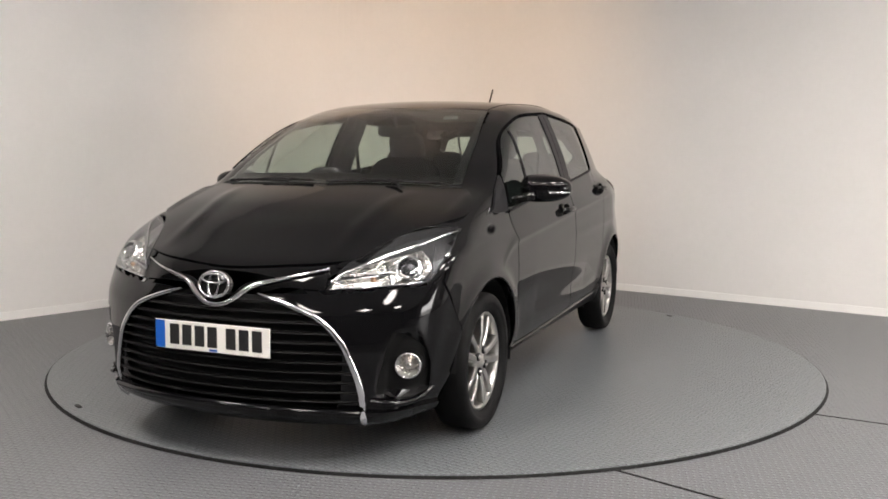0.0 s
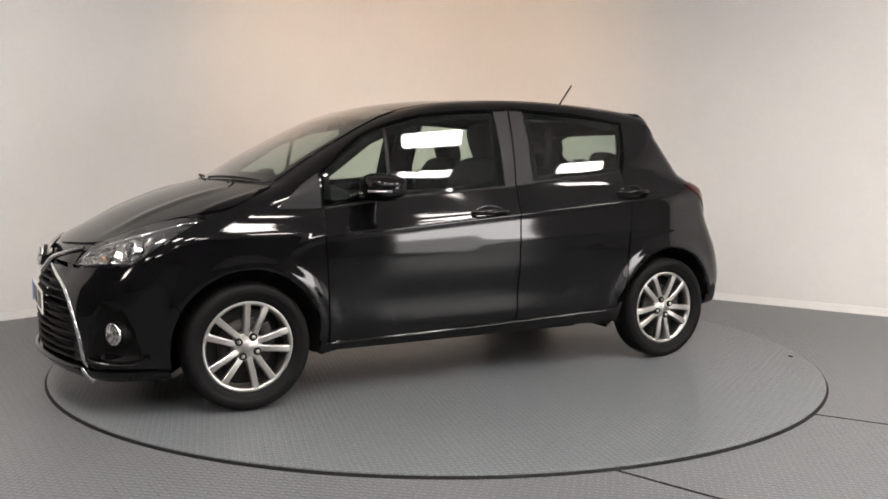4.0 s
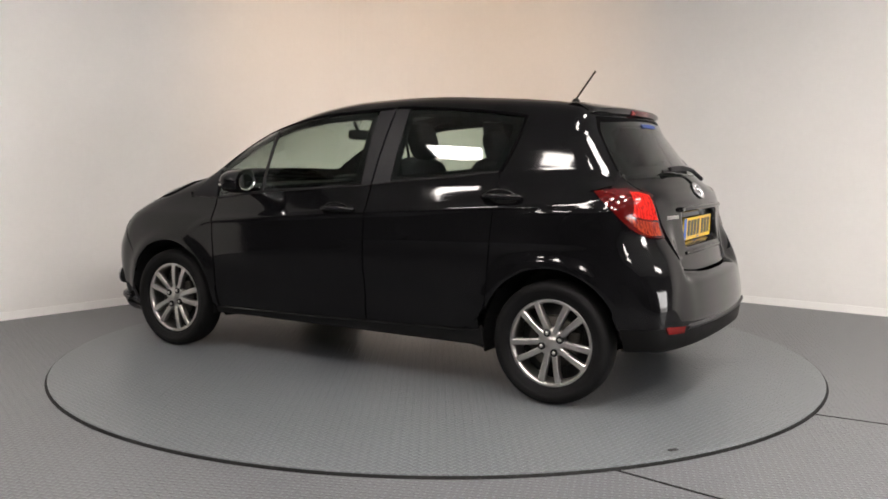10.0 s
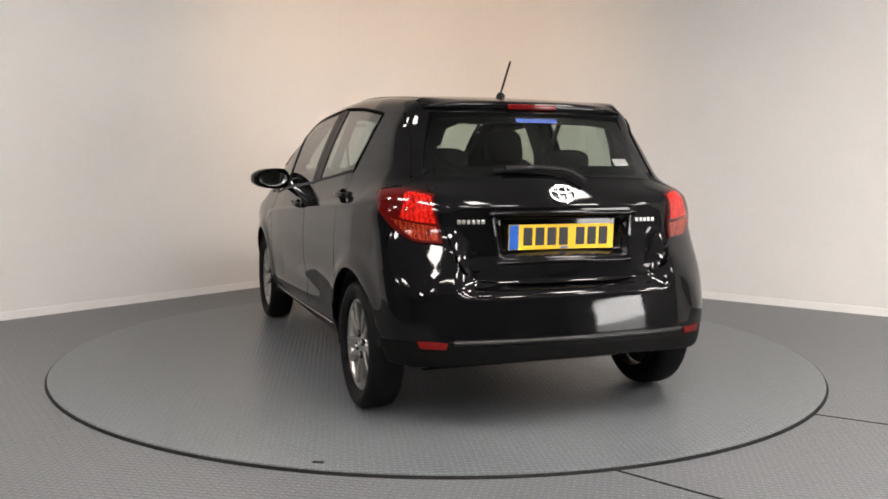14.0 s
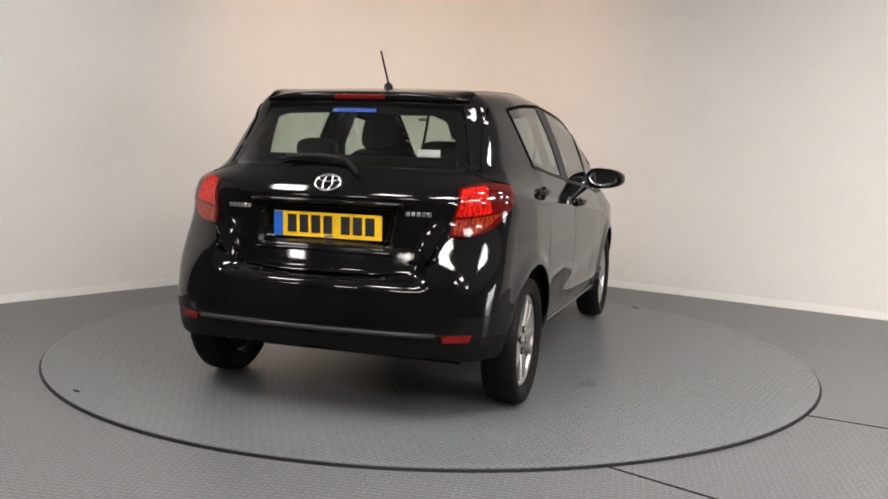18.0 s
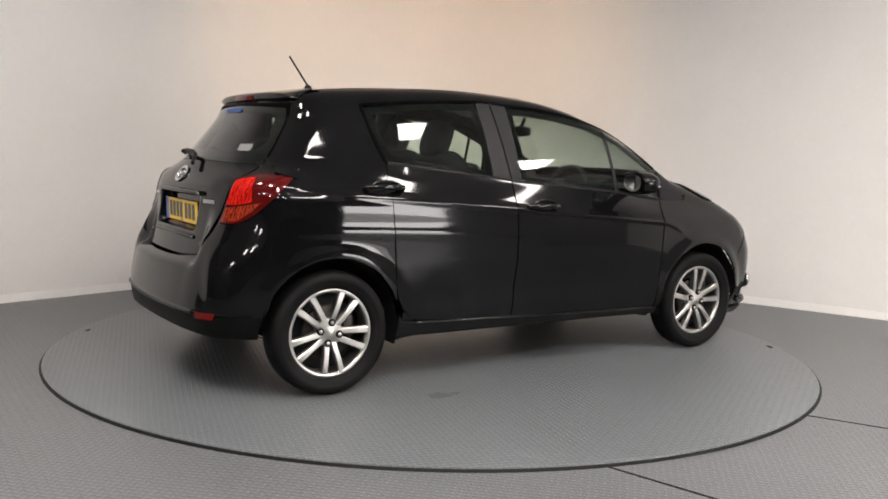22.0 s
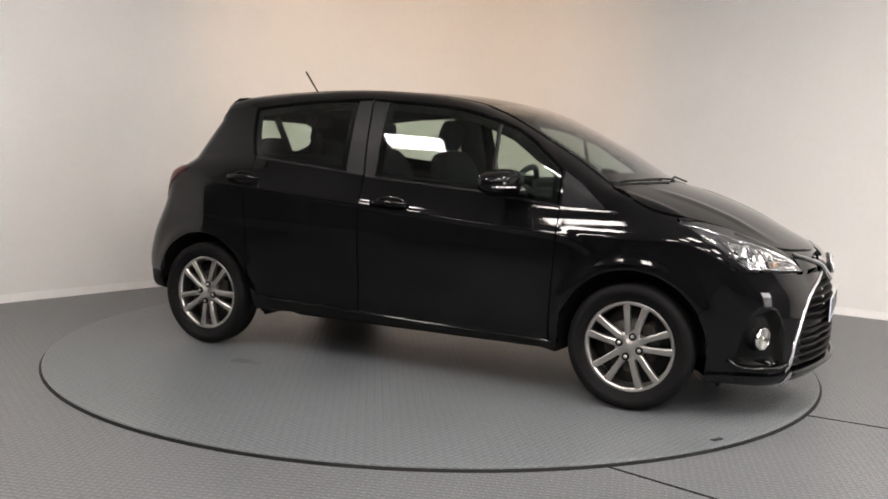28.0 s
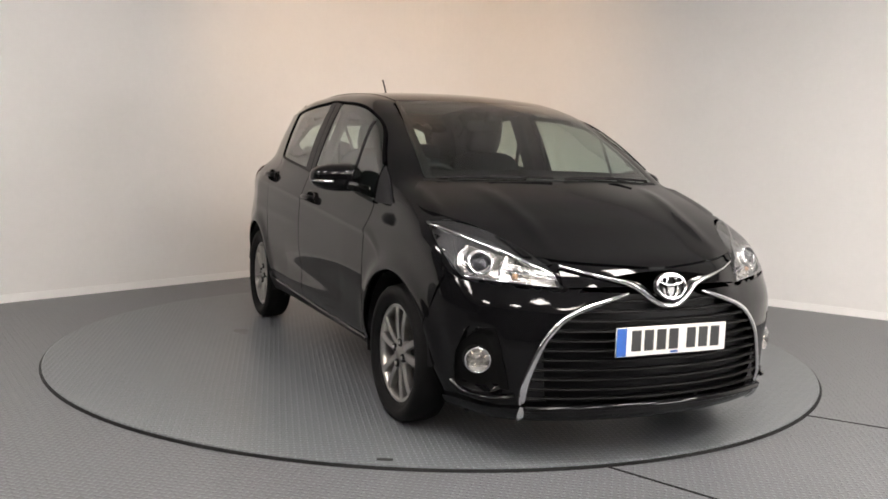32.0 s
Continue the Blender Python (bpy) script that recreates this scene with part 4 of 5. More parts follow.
for s in (1, -1):
    f = (lambda q: q) if s > 0 else mirror
    head = cpart("headlamp", f(lamp_in), M_LAMPDARK, "clear headlamp with a round projector")
    part("lens", f(lamp_out), M_LENS, head)
    part("surround", join(ribbon("nose", [(s * a, z + 0.013) for a, z in HT[1:]], 0.018, -0.0045, 40, 0.002), ribbon("nose", [(s * (a + 0.6), z - 0.010) for a, z in HB[3:]], 0.016, -0.0045, 24, 0.002)), M_PAINT, head, "black painted lamp surround")
    c = cast("nose", [50.4 * s], [0.752])[0]
    face = Vector(normals(c[None])[0]).lerp(Vector((1, 0, 0)), 0.45).normalized()
    m = Matrix.Translation(Vector(c) - face * 0.022) @ face.to_track_quat("Z", "Y").to_matrix().to_4x4()
    part("reflector_tray", f(tray([(34.0, 0.722), (40, 0.728), (45.5, 0.735)], [(36.5, 0.743), (40, 0.758), (45.5, 0.782)], -0.03, 0.005)), M_LAMPIN, head, "bright silver upper reflector")
    part("reflector_tray", f(tray([(31.0, 0.677), (37.1, 0.685), (45.2, 0.694)], [(32.2, 0.708), (38, 0.716), (45.2, 0.728)], -0.03, 0.006)), M_LAMPIN, head, "bright silver lower reflector")
    part("reflector_tray", f(tray([(45.8, 0.697), (50, 0.70), (54, 0.712), (57.0, 0.745)], [(45.8, 0.782), (50, 0.797), (54, 0.808), (57.0, 0.818)], -0.034, 0.004)), M_LAMPIN, head, "bright silver reflector round the projector")
    part("projector_ring", moved(lathe([(0.034, -0.006), (0.038, 0.006), (0.044, 0.010), (0.051, 0.006), (0.056, -0.008), (0.060, -0.02)], 40, "z"), m), M_CHROME, head)
    part("projector_shroud", moved(lathe([(0.037, 0.0065), (0.0405, 0.0085), (0.0415, 0.0104), (0.0400, 0.0106)], 36, "z"), m), M_LAMPDARK, head)
    part("projector", moved(lathe([(0.0, 0.012), (0.014, 0.0095), (0.027, 0.002), (0.036, -0.008)], 28, "z"), m), M_BALL, head)
    ca = cast("nose", [40.8 * s], [0.706])[0]
    ma = Matrix.Translation(Vector(ca) - Vector((0.020, 0, 0))) @ face.to_track_quat("Z", "Y").to_matrix().to_4x4()
    part("indicator", moved(lathe([(0.0, 0.006), (0.007, 0.004), (0.011, -0.006)], 20, "z"), ma), M_AMBER, head, "small amber indicator bulb")
    part("divider", ribbon("nose", [(s * 31.5, 0.704), (s * 38, 0.721), (s * 45.6, 0.7315)], 0.0045, -0.022, 24, 0.006), M_CHROME, head, "chrome bar across the lamp")
    part("divider", ribbon("nose", [(s * 45.3, 0.694), (s * 45.7, 0.73), (s * 45.5, 0.785)], 0.005, -0.026, 12, 0.006), M_LAMPDARK, head)
    part("light_guide", ribbon("nose", [(s * 31.2, 0.700), (s * 34, 0.728), (s * 40, 0.762), (s * 46, 0.791), (s * 52, 0.812), (s * 58, 0.833), (s * 66, 0.863), (s * 71, 0.874)], 0.0058, -0.014, 44, 0.010, [0.8, 1.3, 1.5, 1.3, 1.0, 0.8, 0.6]), M_CHROME, head, "bright curved light guide")
    part("brow", ribbon("nose", [(s * 30.6, 0.673), (s * 37, 0.6805), (s * 46, 0.6895), (s * 53.5, 0.698)], 0.0045, -0.012, 30, 0.008), M_CHROME, head)
    part("side_bezel", ribbon("nose", [(s * 56.8, 0.730), (s * 57.6, 0.775), (s * 60.5, 0.826)], 0.005, -0.018, 16, 0.010, [0.7, 1.0, 0.5]), M_LAMPDARK, head)

# tail: tailgate, glass, lamps, bumper
def niche_depth(y, z):
    """How far the number plate niche lies inside the tailgate."""
    s = [np.clip(q, 0, 1) for q in ((0.315 + 0.10 * (z - 0.74) - np.abs(y)) / 0.035, (z - 0.735) / 0.03, (0.922 - z) / 0.016)]
    return 0.05 * np.prod([q * q * (3 - 2 * q) for q in s], axis=0)


TG = panel("rear", [(-0.45, 0.648), (-0.26, 0.632), (0, 0.630), (0.26, 0.632), (0.45, 0.648)], [(-0.575, 1.068), (-0.3, 1.078), (0, 1.08), (0.3, 1.078), (0.575, 1.068)],
           [(-0.45, 0.648), (-0.505, 0.73), (-0.535, 0.82), (-0.583, 1.005), (-0.575, 1.068)], [(0.45, 0.648), (0.505, 0.73), (0.535, 0.82), (0.583, 1.005), (0.575, 1.068)], 90, 70)
TG = [(q[0] + float(niche_depth(q[1], q[2])), q[1], q[2]) for q in TG[0]], TG[1]
tailgate = cpart("tailgate", TG, M_PAINT, "black painted tailgate")
rear_glass = cpart("rear_window", panel("rear", [(-0.575, 1.075), (0, 1.087), (0.575, 1.075)], [(-0.485, 1.345), (0, 1.362), (0.485, 1.345)], [(-0.575, 1.075), (-0.545, 1.2), (-0.485, 1.345)], [(0.575, 1.075), (0.545, 1.2), (0.485, 1.345)], 36, 20, off=-0.002, gap=0, lip=0),
      M_GLASS, "tinted rear window", parent=tailgate)
rgb = [[(-0.545, 1.112), (0, 1.115), (0.545, 1.112)], [(-0.50, 1.346), (-0.3, 1.351), (0, 1.354), (0.3, 1.351), (0.50, 1.346)]]
for s in (-1, 1):
    rgb.append([(s * 0.556, 1.10), (s * 0.524, 1.2), (s * 0.474, 1.345), (s * 0.466, 1.365)])
    rgb.append([(s * 0.39, 1.342), (s * 0.452, 1.312), (s * 0.503, 1.225)])
    rgb.append([(s * 0.475, 1.122), (s * 0.512, 1.145), (s * 0.535, 1.185)])
cpart("glass_border", join(*[ribbon("rear", q, 0.03, -0.0062, 24, 0.001) for q in rgb]), M_FRIT, "black printed glass border", parent=rear_glass)
rowsp = []
for y in np.linspace(-0.520, 0.520, 52):
    xe = -1.394 + 0.13 * y * y + 0.035 * (abs(y) / 0.52) ** 8
    z0, z1 = (float(q) for q in cast("top", [-1.20, -1.25], [y, y])[:, 2])
    far = (abs(y) / 0.520) ** 5
    ze, th = z0 - 0.026 - 0.026 * far, 1 - 0.9 * far
    rowsp.append([(-1.20, y, z0 - 0.004), (-1.25, y, (z0 + z1) / 2 - 0.001), (-1.31, y, ze + 0.012), (xe + 0.03, y, ze + 0.003), (xe + 0.008, y, ze - 0.002), (xe, y, ze - 0.012 * th), (xe + 0.002, y, ze - 0.030 * th), (xe + 0.008, y, ze - 0.038 * th), (xe + 0.04, y, ze - 0.042 * th), (xe + 0.085, y, ze - 0.055 * th - 0.03 * far)])
rowsp = np.array(rowsp)
cpart("roof_spoiler", sheet(rowsp, np.repeat(np.array([[[0, 0, 1.0]]]), 52, 0).repeat(10, 1), 0), M_PAINT, "black roof spoiler", parent=tailgate)
cpart("brake_light", moved(block(0.014, 0.255, 0.026, 0.005), pose(-1.392, 0, 1.404, 0, -4, 0)), M_REDDARK, "red high-level brake light", parent=tailgate)
for y, z, w, h, mat, words in ((0.0, 1.338, 0.21, 0.022, M_STICKER, "blue sticker"), (-0.40, 1.150, 0.10, 0.042, M_WHITE, "small white sticker")):
    q = cast("rear", [y], [z])
    n = Vector(normals(q)[0])
    m = Matrix.Translation(Vector(q[0]) + n * 0.001) @ n.to_track_quat("X", "Z").to_matrix().to_4x4()
    cpart("window_sticker", moved(block(0.001, w, h), m), mat, words, False, parent=tailgate)

# plate niche on the tailgate
cpart("plate_garnish", sweep(on_body("rear", [(y, 0.925 + 0.004 * math.cos(y * 4)) for y in np.linspace(-0.36, 0.36, 24)], 0.006), 0.016, 0.012, 10), M_PAINT, "black garnish over the plate", parent=tailgate)
# added blocks under the car stop light and views passing beneath
cpart("underbody", join(moved(block(1.70, 1.04, 0.09, 0.03), pose(0.0, 0, 0.215)), moved(block(0.62, 0.62, 0.1, 0.03), pose(1.2, 0, 0.22)), moved(block(0.5, 0.7, 0.08, 0.03), pose(-1.52, 0, 0.325))), M_EDGE, "dark blocks for the underside, added to keep light out")
# dark box added where only shade lies, hiding the shell's ragged edge
cpart("rear_dark_box", moved(block(0.34, 1.12, 0.13, 0.03), pose(-1.23, 0, 0.265)), M_EDGE, "dark box under the rear, added to hide the shell's edge")
cpart("crease_bar", sweep(on_body("rear", [(y, 0.722 - 0.02 * abs(y)) for y in np.linspace(-0.33, 0.33, 24)], 0.0), 0.008, 0.009, 8), M_PAINT, "", parent=tailgate)
RB = [(0, 0.618), (12, 0.618), (22.5, 0.622), (36, 0.64), (41.5, 0.69), (47, 0.79), (55, 0.806), (61, 0.86)]
stern_l = panel("stern", [(0, 0.405), (30, 0.405), (64.5, 0.40)], RB, [(0, 0.405), (0, 0.618)], [(64.5, 0.40), (66.3, 0.482), (63.5, 0.66), (61, 0.86)], 46, 24, gap=0, smooth=(1, 0, 1, 1))
rbumper = cpart("rear_bumper", join(stern_l, mirror(stern_l)), M_PAINT, "black painted rear bumper")
val_l = panel("stern", [(0, 0.318), (30, 0.308), (62, 0.272)], [(0, 0.402), (30, 0.402), (64.0, 0.396)], [(0, 0.318), (0, 0.402)], [(62, 0.272), (63, 0.33), (64.0, 0.396)], 40, 12, off=-0.004, gap=0)
cpart("rear_valance", join(val_l, mirror(val_l)), M_SLAT, "dark plastic valance", parent=rbumper)
cpart("valance_strip", ribbon("stern", [(-41, 0.398), (-20, 0.400), (0, 0.400), (20, 0.400), (41, 0.398)], 0.011, -0.008, 60, 0.014), M_VALANCE, "grey plastic strip", parent=rbumper)
both("reflector", panel("stern", [(43, 0.372), (49.5, 0.375)], [(42.5, 0.403), (50.5, 0.408)], [(43, 0.372), (42.5, 0.403)], [(49.5, 0.375), (50.5, 0.408)], 10, 6, off=0.003, gap=0, lip=0.008), M_REDDARK, "red bumper reflector", (rbumper, rbumper))
TLT = [(52.5, 1.006), (58, 1.022), (64, 1.03), (72.5, 1.02)]
TLB = [(47.6, 0.802), (55.3, 0.808), (62.1, 0.860), (72.5, 1.008)]
tl = panel("stern", TLB, TLT, [(47.6, 0.802), (50, 0.90), (52.5, 1.006)], [(72.5, 1.013), (72.5, 1.02)], 26, 20, off=0.004, gap=0.001, lip=0.012)
tails = both("tail_lamp", tl, M_RED, "glossy red tail lamp")
tl2 = panel("stern", [(49, 0.812), (55.3, 0.82), (60, 0.862)], [(50.2, 0.872), (56, 0.885), (63, 0.905)], [(49, 0.812), (50.2, 0.872)], [(60, 0.862), (63, 0.905)], 12, 8, off=0.0055, gap=0, lip=0)
tl3 = panel("stern", [(50.4, 0.885), (56, 0.893), (60.5, 0.908)], [(53.2, 0.998), (57, 1.008), (61, 1.014)], [(50.4, 0.885), (53.2, 0.998)], [(60.5, 0.908), (60.0, 0.96), (61, 1.014)], 60, 12, off=0.0065, gap=0, lip=0)
tl3 = ([tuple(np.array(q) + n * 0.0012 * math.sin(36 * math.atan2(abs(q[1]), -1.2 - q[0]) + 9 * q[2])) for q, n in zip(tl3[0], normals(np.array(tl3[0])))], tl3[1])
both("lamp_core", tl3, M_REDCORE, "bright red upper lens", tails)
both("indicator", tl2, M_BROWN, "brownish lower lens", tails)
tb = cast("rear", [0.0], [1.007])[0]
bn = Vector(normals(tb[None])[0])
cpart("badge", moved(badge(0.060, 0.042, 0.005), Matrix.Translation(Vector(tb) + bn * 0.006) @ bn.to_track_quat("X", "Z").to_matrix().to_4x4()), M_CHROME, "plain oval chrome badge", parent=tailgate)
for y0, w, count in ((0.435, 0.125, 6), (-0.425, 0.115, 5)):
    pt = on_body("rear", [(y0 + (k - (count - 1) / 2) * w / count, 0.892) for k in range(count)], 0.002)
    for q in pt:
        cpart("lettering_bar", moved(block(0.004, w / count - 0.006, 0.018, 0.0015), pose(*q, 0, 5, -6 if y0 > 0 else 6)), M_ALLOY, parent=tailgate)


# number plates, with bars for the characters
def number_plate(material, label, m, parent):
    pl = part("number_plate", moved(block(0.006, 0.52, 0.111, 0.002), m), material, parent, label, False)
    part("blue_band", moved(block(0.002, 0.044, 0.107), m @ pose(0.0035, -0.236, 0)), M_BLUE, pl, "blue end band", False)
    x = -0.19
    for k in range(7):
        w = 0.043
        part("character_bar", moved(block(0.002, w, 0.079), m @ pose(0.0035, x + w / 2, 0.003)), M_INK, pl, "", False)
        x += w + 0.015 + (0.026 if k == 3 else 0)
    part("maker_mark", moved(block(0.002, 0.035, 0.008), m @ pose(0.0035, 0.01, -0.047)), M_BLUE, pl, "", False)
    return pl


number_plate(M_PLATEW, "white front number plate with a blue band", AT @ pose(2.064, 0, 0.477, 0, 0, 0), car)
number_plate(M_PLATEY, "yellow rear number plate with a blue band", AT @ pose(-1.717, 0, 0.822, 0, 2, 180), car)

# mirrors
for s in (1, -1):
    def mshape():
        bm = bmesh.new()
        bmesh.ops.create_uvsphere(bm, u_segments=28, v_segments=18, radius=1)
        for v in bm.verts:
            x, y, z = v.co
            sq = lambda a, k: math.copysign(abs(a) ** k, a)
            x = sq(x, 0.75)
            v.co = (x * 0.10 if x > 0 else -0.03 * min(1.0, -x * 2.2), sq(y, 0.72) * 0.126, sq(z, 0.75) * (0.066 - 0.013 * y))
        return from_bm(bm)

    f = (lambda q: q) if s > 0 else mirror
    mir = cpart("door_mirror", f(moved(mshape(), pose(0.61, 0.888, 1.022, 0, 0, 16))), M_PAINT, "black door mirror with a clear repeater")
    part("stalk", f(moved(block(0.10, 0.12, 0.042, 0.018, 3), pose(0.685, 0.805, 0.978, 14, 0, 0))), M_GLOSS, mir)
    part("mirror_glass", f(moved(moved(lathe([(0.0, 0.0), (0.8, 0.0), (0.97, 0.001), (1.0, 0.006)], 36, "x"), Matrix.Diagonal((-1, 0.098, 0.050, 1))), pose(0.61, 0.888, 1.022, 0, 0, 16) @ pose(-0.0335, 0.002, 0))), M_MIRROR, mir, "silvered mirror glass")
    part("repeater", f(sweep(curve([(0.715, 0.93, 1.005), (0.68, 0.985, 1.005), (0.63, 1.008, 1.006)], 10), 0.006, 0.006, 8)), M_CHROME, mir, "clear indicator repeater")

# wheels
def wheel_meshes():
    rim = lathe([(0.2, -0.10), (0.196, -0.06), (0.188, 0.0), (0.190, 0.03), (0.194, 0.041), (0.200, 0.0455), (0.209, 0.047), (0.2125, 0.044), (0.213, 0.038), (0.208, 0.02)], 72)
    tyre = lathe([(0.205, -0.085), (0.24, -0.095), (0.272, -0.09), (0.289, -0.075), (0.295, -0.05), (0.2965, 0.0), (0.295, 0.035), (0.290, 0.056), (0.281, 0.066), (0.277, 0.0675), (0.2755, 0.0690), (0.260, 0.0700), (0.246, 0.0690), (0.2445, 0.0672), (0.240, 0.0662), (0.226, 0.060), (0.219, 0.0560), (0.217, 0.0535), (0.211, 0.046)], 80)
    groove = []
    for h in (-0.035, 0.0, 0.03):
        groove.append(lathe([(0.2967, h - 0.004), (0.2972, h), (0.2967, h + 0.004)], 64))

    def spoke(a, lean):
        vs = []
        for r, w, h, t in ((0.045, 0.0150, 0.036, 0.034), (0.085, 0.0145, 0.042, 0.034), (0.13, 0.0148, 0.046, 0.032), (0.168, 0.0158, 0.046, 0.03), (0.190, 0.0175, 0.0445, 0.028), (0.203, 0.0205, 0.042, 0.026)):
            k = lean * (r - 0.05) * 0.197
            for dx, dh in ((-w, -t), (-w, -0.004), (-w * 0.65, 0), (w * 0.65, 0), (w, -0.004), (w, -t)):
                vs.append((r, h + dh, dx + k + lean * 0.0165))
        fs = []
        for i in range(5):
            for j in range(5):
                fs.append((i * 6 + j, i * 6 + j + 1, i * 6 + j + 7, i * 6 + j + 6))
        return moved((vs, fs), Matrix.Rotation(a, 4, "Y"))

    spokes = [[spoke(2 * math.pi * k / 5 + math.pi / 2 + 0.1, s) for s in (-1, 1)] for k in range(5)]
    hub = lathe([(0.0, 0.040), (0.024, 0.0395), (0.03, 0.038), (0.033, 0.036), (0.058, 0.0365), (0.066, 0.033), (0.07, 0.026), (0.072, 0.0)], 40)
    cap = lathe([(0.0, 0.0475), (0.02, 0.0465), (0.027, 0.043)], 28)
    nut = lathe([(0.0, 0.0505), (0.007, 0.05), (0.0095, 0.047), (0.0105, 0.04)], 6)
    # raised black ring stands in for the shade in the nut's hole
    ring = lathe([(0.009, 0.0452), (0.016, 0.0458), (0.018, 0.0435), (0.0185, 0.03)], 18)
    disc = lathe([(0.06, 0.004), (0.128, 0.004), (0.13, -0.01), (0.06, -0.01)], 40)
    back = lathe([(0.0, -0.03), (0.15, -0.03), (0.19, -0.05)], 30)
    cal = moved(block(0.06, 0.05, 0.11, 0.012), pose(-0.105, -0.005, 0.02))
    return rim, tyre, join(*groove), spokes, hub, cap, nut, ring, disc, back, cal


def wheel_set():
    rim, tyre, groove, spokes, hub, cap, nut, ring, disc, back, cal = wheel_meshes()
    ms = dict(wheel=mesh_of("wheel", *rim, M_ALLOY), tyre=mesh_of("tyre", *tyre, M_TYRE), hub=mesh_of("hub", *hub, M_ALLOY), cap=mesh_of("centre_cap", *cap, M_ALLOY),
              disc=mesh_of("brake_disc", *disc, M_STEEL), back=mesh_of("back_plate", *back, M_TRIM), cal=mesh_of("caliper", *cal, M_STEEL), nut=mesh_of("wheel_nut", *nut, M_ALLOY), ring=mesh_of("nut_shade_ring", *ring, M_TRIM))
    sp = [mesh_of("spoke", *q, M_ALLOY, False) for pair in spokes for q in pair]
    for wx, s, turn, nuts in ((FA, 1, 17.5, 47.5), (FA, -1, 23.5, 40), (RA, 1, -6, 62), (RA, -1, 0, 11)):
        w = part("wheel", ms["wheel"], None, car, "silver alloy wheel with five paired spokes", at=AT @ pose(wx, s * 0.757, 0.297, 0, 0, 0 if s > 0 else 180) @ pose(0, 0, 0, 0, turn, 0))
        part("tyre", ms["tyre"], None, w, "black rubber tyre")
        for q in sp:
            part("spoke", q, None, w)
        part("hub", ms["hub"], None, w)
        part("centre_cap", ms["cap"], None, w)
        part("brake_disc", ms["disc"], None, w)
        part("back_plate", ms["back"], None, w)
        part("caliper", ms["cal"], None, w)
        for k in range(4):
            a = math.pi / 2 * k + radians(nuts)
            part("wheel_nut", ms["nut"], None, w, at=pose(0.05 * math.cos(a), 0, 0.05 * math.sin(a)))
            part("nut_shade_ring", ms["ring"], None, w, at=pose(0.05 * math.cos(a), 0, 0.05 * math.sin(a)))


wheel_set()
for wx, a0, a1 in ((FA, 2, 192), (RA, -12, 172)):
    n = 26
    vs, fs = [], []
    for y in (0.815, 0.52):
        for i in range(n):
            a = radians(a0 + (a1 - a0) * i / (n - 1))
            vs.append((wx + 0.35 * math.cos(a), y, 0.305 + 0.35 * math.sin(a)))
    fs = [(i, i + 1, n + i + 1, n + i) for i in range(n - 1)] + [tuple(range(n, 2 * n))]
    both("arch_liner", (vs, fs), M_TRIM, "black plastic arch liner", smooth=False)

# wipers, aerial
def stick(a, b, r, n=8):
    return sweep([a, tuple((np.array(a) + np.array(b)) / 2), b], r, r, n)


wp = on_body("top", curve([(1.224, 0.02), (1.176, 0.3), (1.118, 0.56)], 16), 0.007)
cpart("wiper", join(sweep(wp, 0.005, 0.006, 8), sweep(on_body("top", [(1.225, 0.40), (1.195, 0.36), (1.176, 0.3)], 0.012), 0.007, 0.005, 8)), M_TRIM, "black wiper")
wp = on_body("top", curve([(1.214, -0.18), (1.178, -0.35), (1.114, -0.58)], 16), 0.007)
cpart("wiper", join(sweep(wp, 0.005, 0.006, 8), sweep(on_body("top", [(1.228, -0.05), (1.208, -0.18), (1.178, -0.35)], 0.012), 0.007, 0.005, 8)), M_TRIM, "black wiper")
rw = on_body("rear", [(0.0, 1.092), (0.1, 1.10), (0.2, 1.105), (0.29, 1.10)], 0.012)
cpart("rear_wiper", join(sweep(on_body("rear", [(-0.125, 1.045), (-0.06, 1.09), (0.0, 1.10), (0.1, 1.105), (0.24, 1.10)], 0.03), 0.010, 0.012, 8), sweep(rw, 0.006, 0.008, 8)), M_TRIM, "black rear wiper arm", parent=tailgate)
az = float(cast("top", [-1.03], [0.0])[0][2])
aer = cpart("aerial", moved(lathe([(0.0, 0.022), (0.012, 0.02), (0.02, 0.01), (0.024, -0.004)], 20, "z"), pose(-1.03, 0, az)), M_TRIM, "black rod aerial on the roof")
part("rod", sweep([(-1.03, 0, az + 0.015), (-1.085, 0, az + 0.09), (-1.14, 0, az + 0.165)], 0.0052, 0.0052, 8, up=(0, 1, 0)), M_EDGE, aer)

# cabin
def cushion(sx, sy, sz, k=0.45):
    bm = bmesh.new()
    bmesh.ops.create_uvsphere(bm, u_segments=24, v_segments=16, radius=1)
    for v in bm.verts:
        v.co = [math.copysign(abs(c) ** k, c) * h / 2 for c, h in zip(v.co, (sx, sy, sz))]
    return from_bm(bm)


for x, y, lift in ((0.14, 0.348, 0.0), (0.01, -0.312, -0.028)):
    seat = cpart("front_seat", moved(cushion(0.52, 0.50, 0.18), pose(x, y, 0.55, 0, -8, 0)), M_SEAT, "dark fabric front seat")
    part("backrest", moved(cushion(0.16, 0.50, 0.64, 0.5), pose(x - 0.30, y, 0.86, 0, -20, 0)), M_SEAT, seat)
    part("headrest", moved(cushion(0.10, 0.225, 0.21, 0.55), pose(x - 0.40, y, 1.255 + lift, 0, 18, 0)), M_SEAT, seat)
    for d in (-0.05, 0.05):
        part("headrest_post", stick((x - 0.40, y + d, 1.11), (x - 0.415, y + d, 1.21), 0.007), M_CHROME, seat)
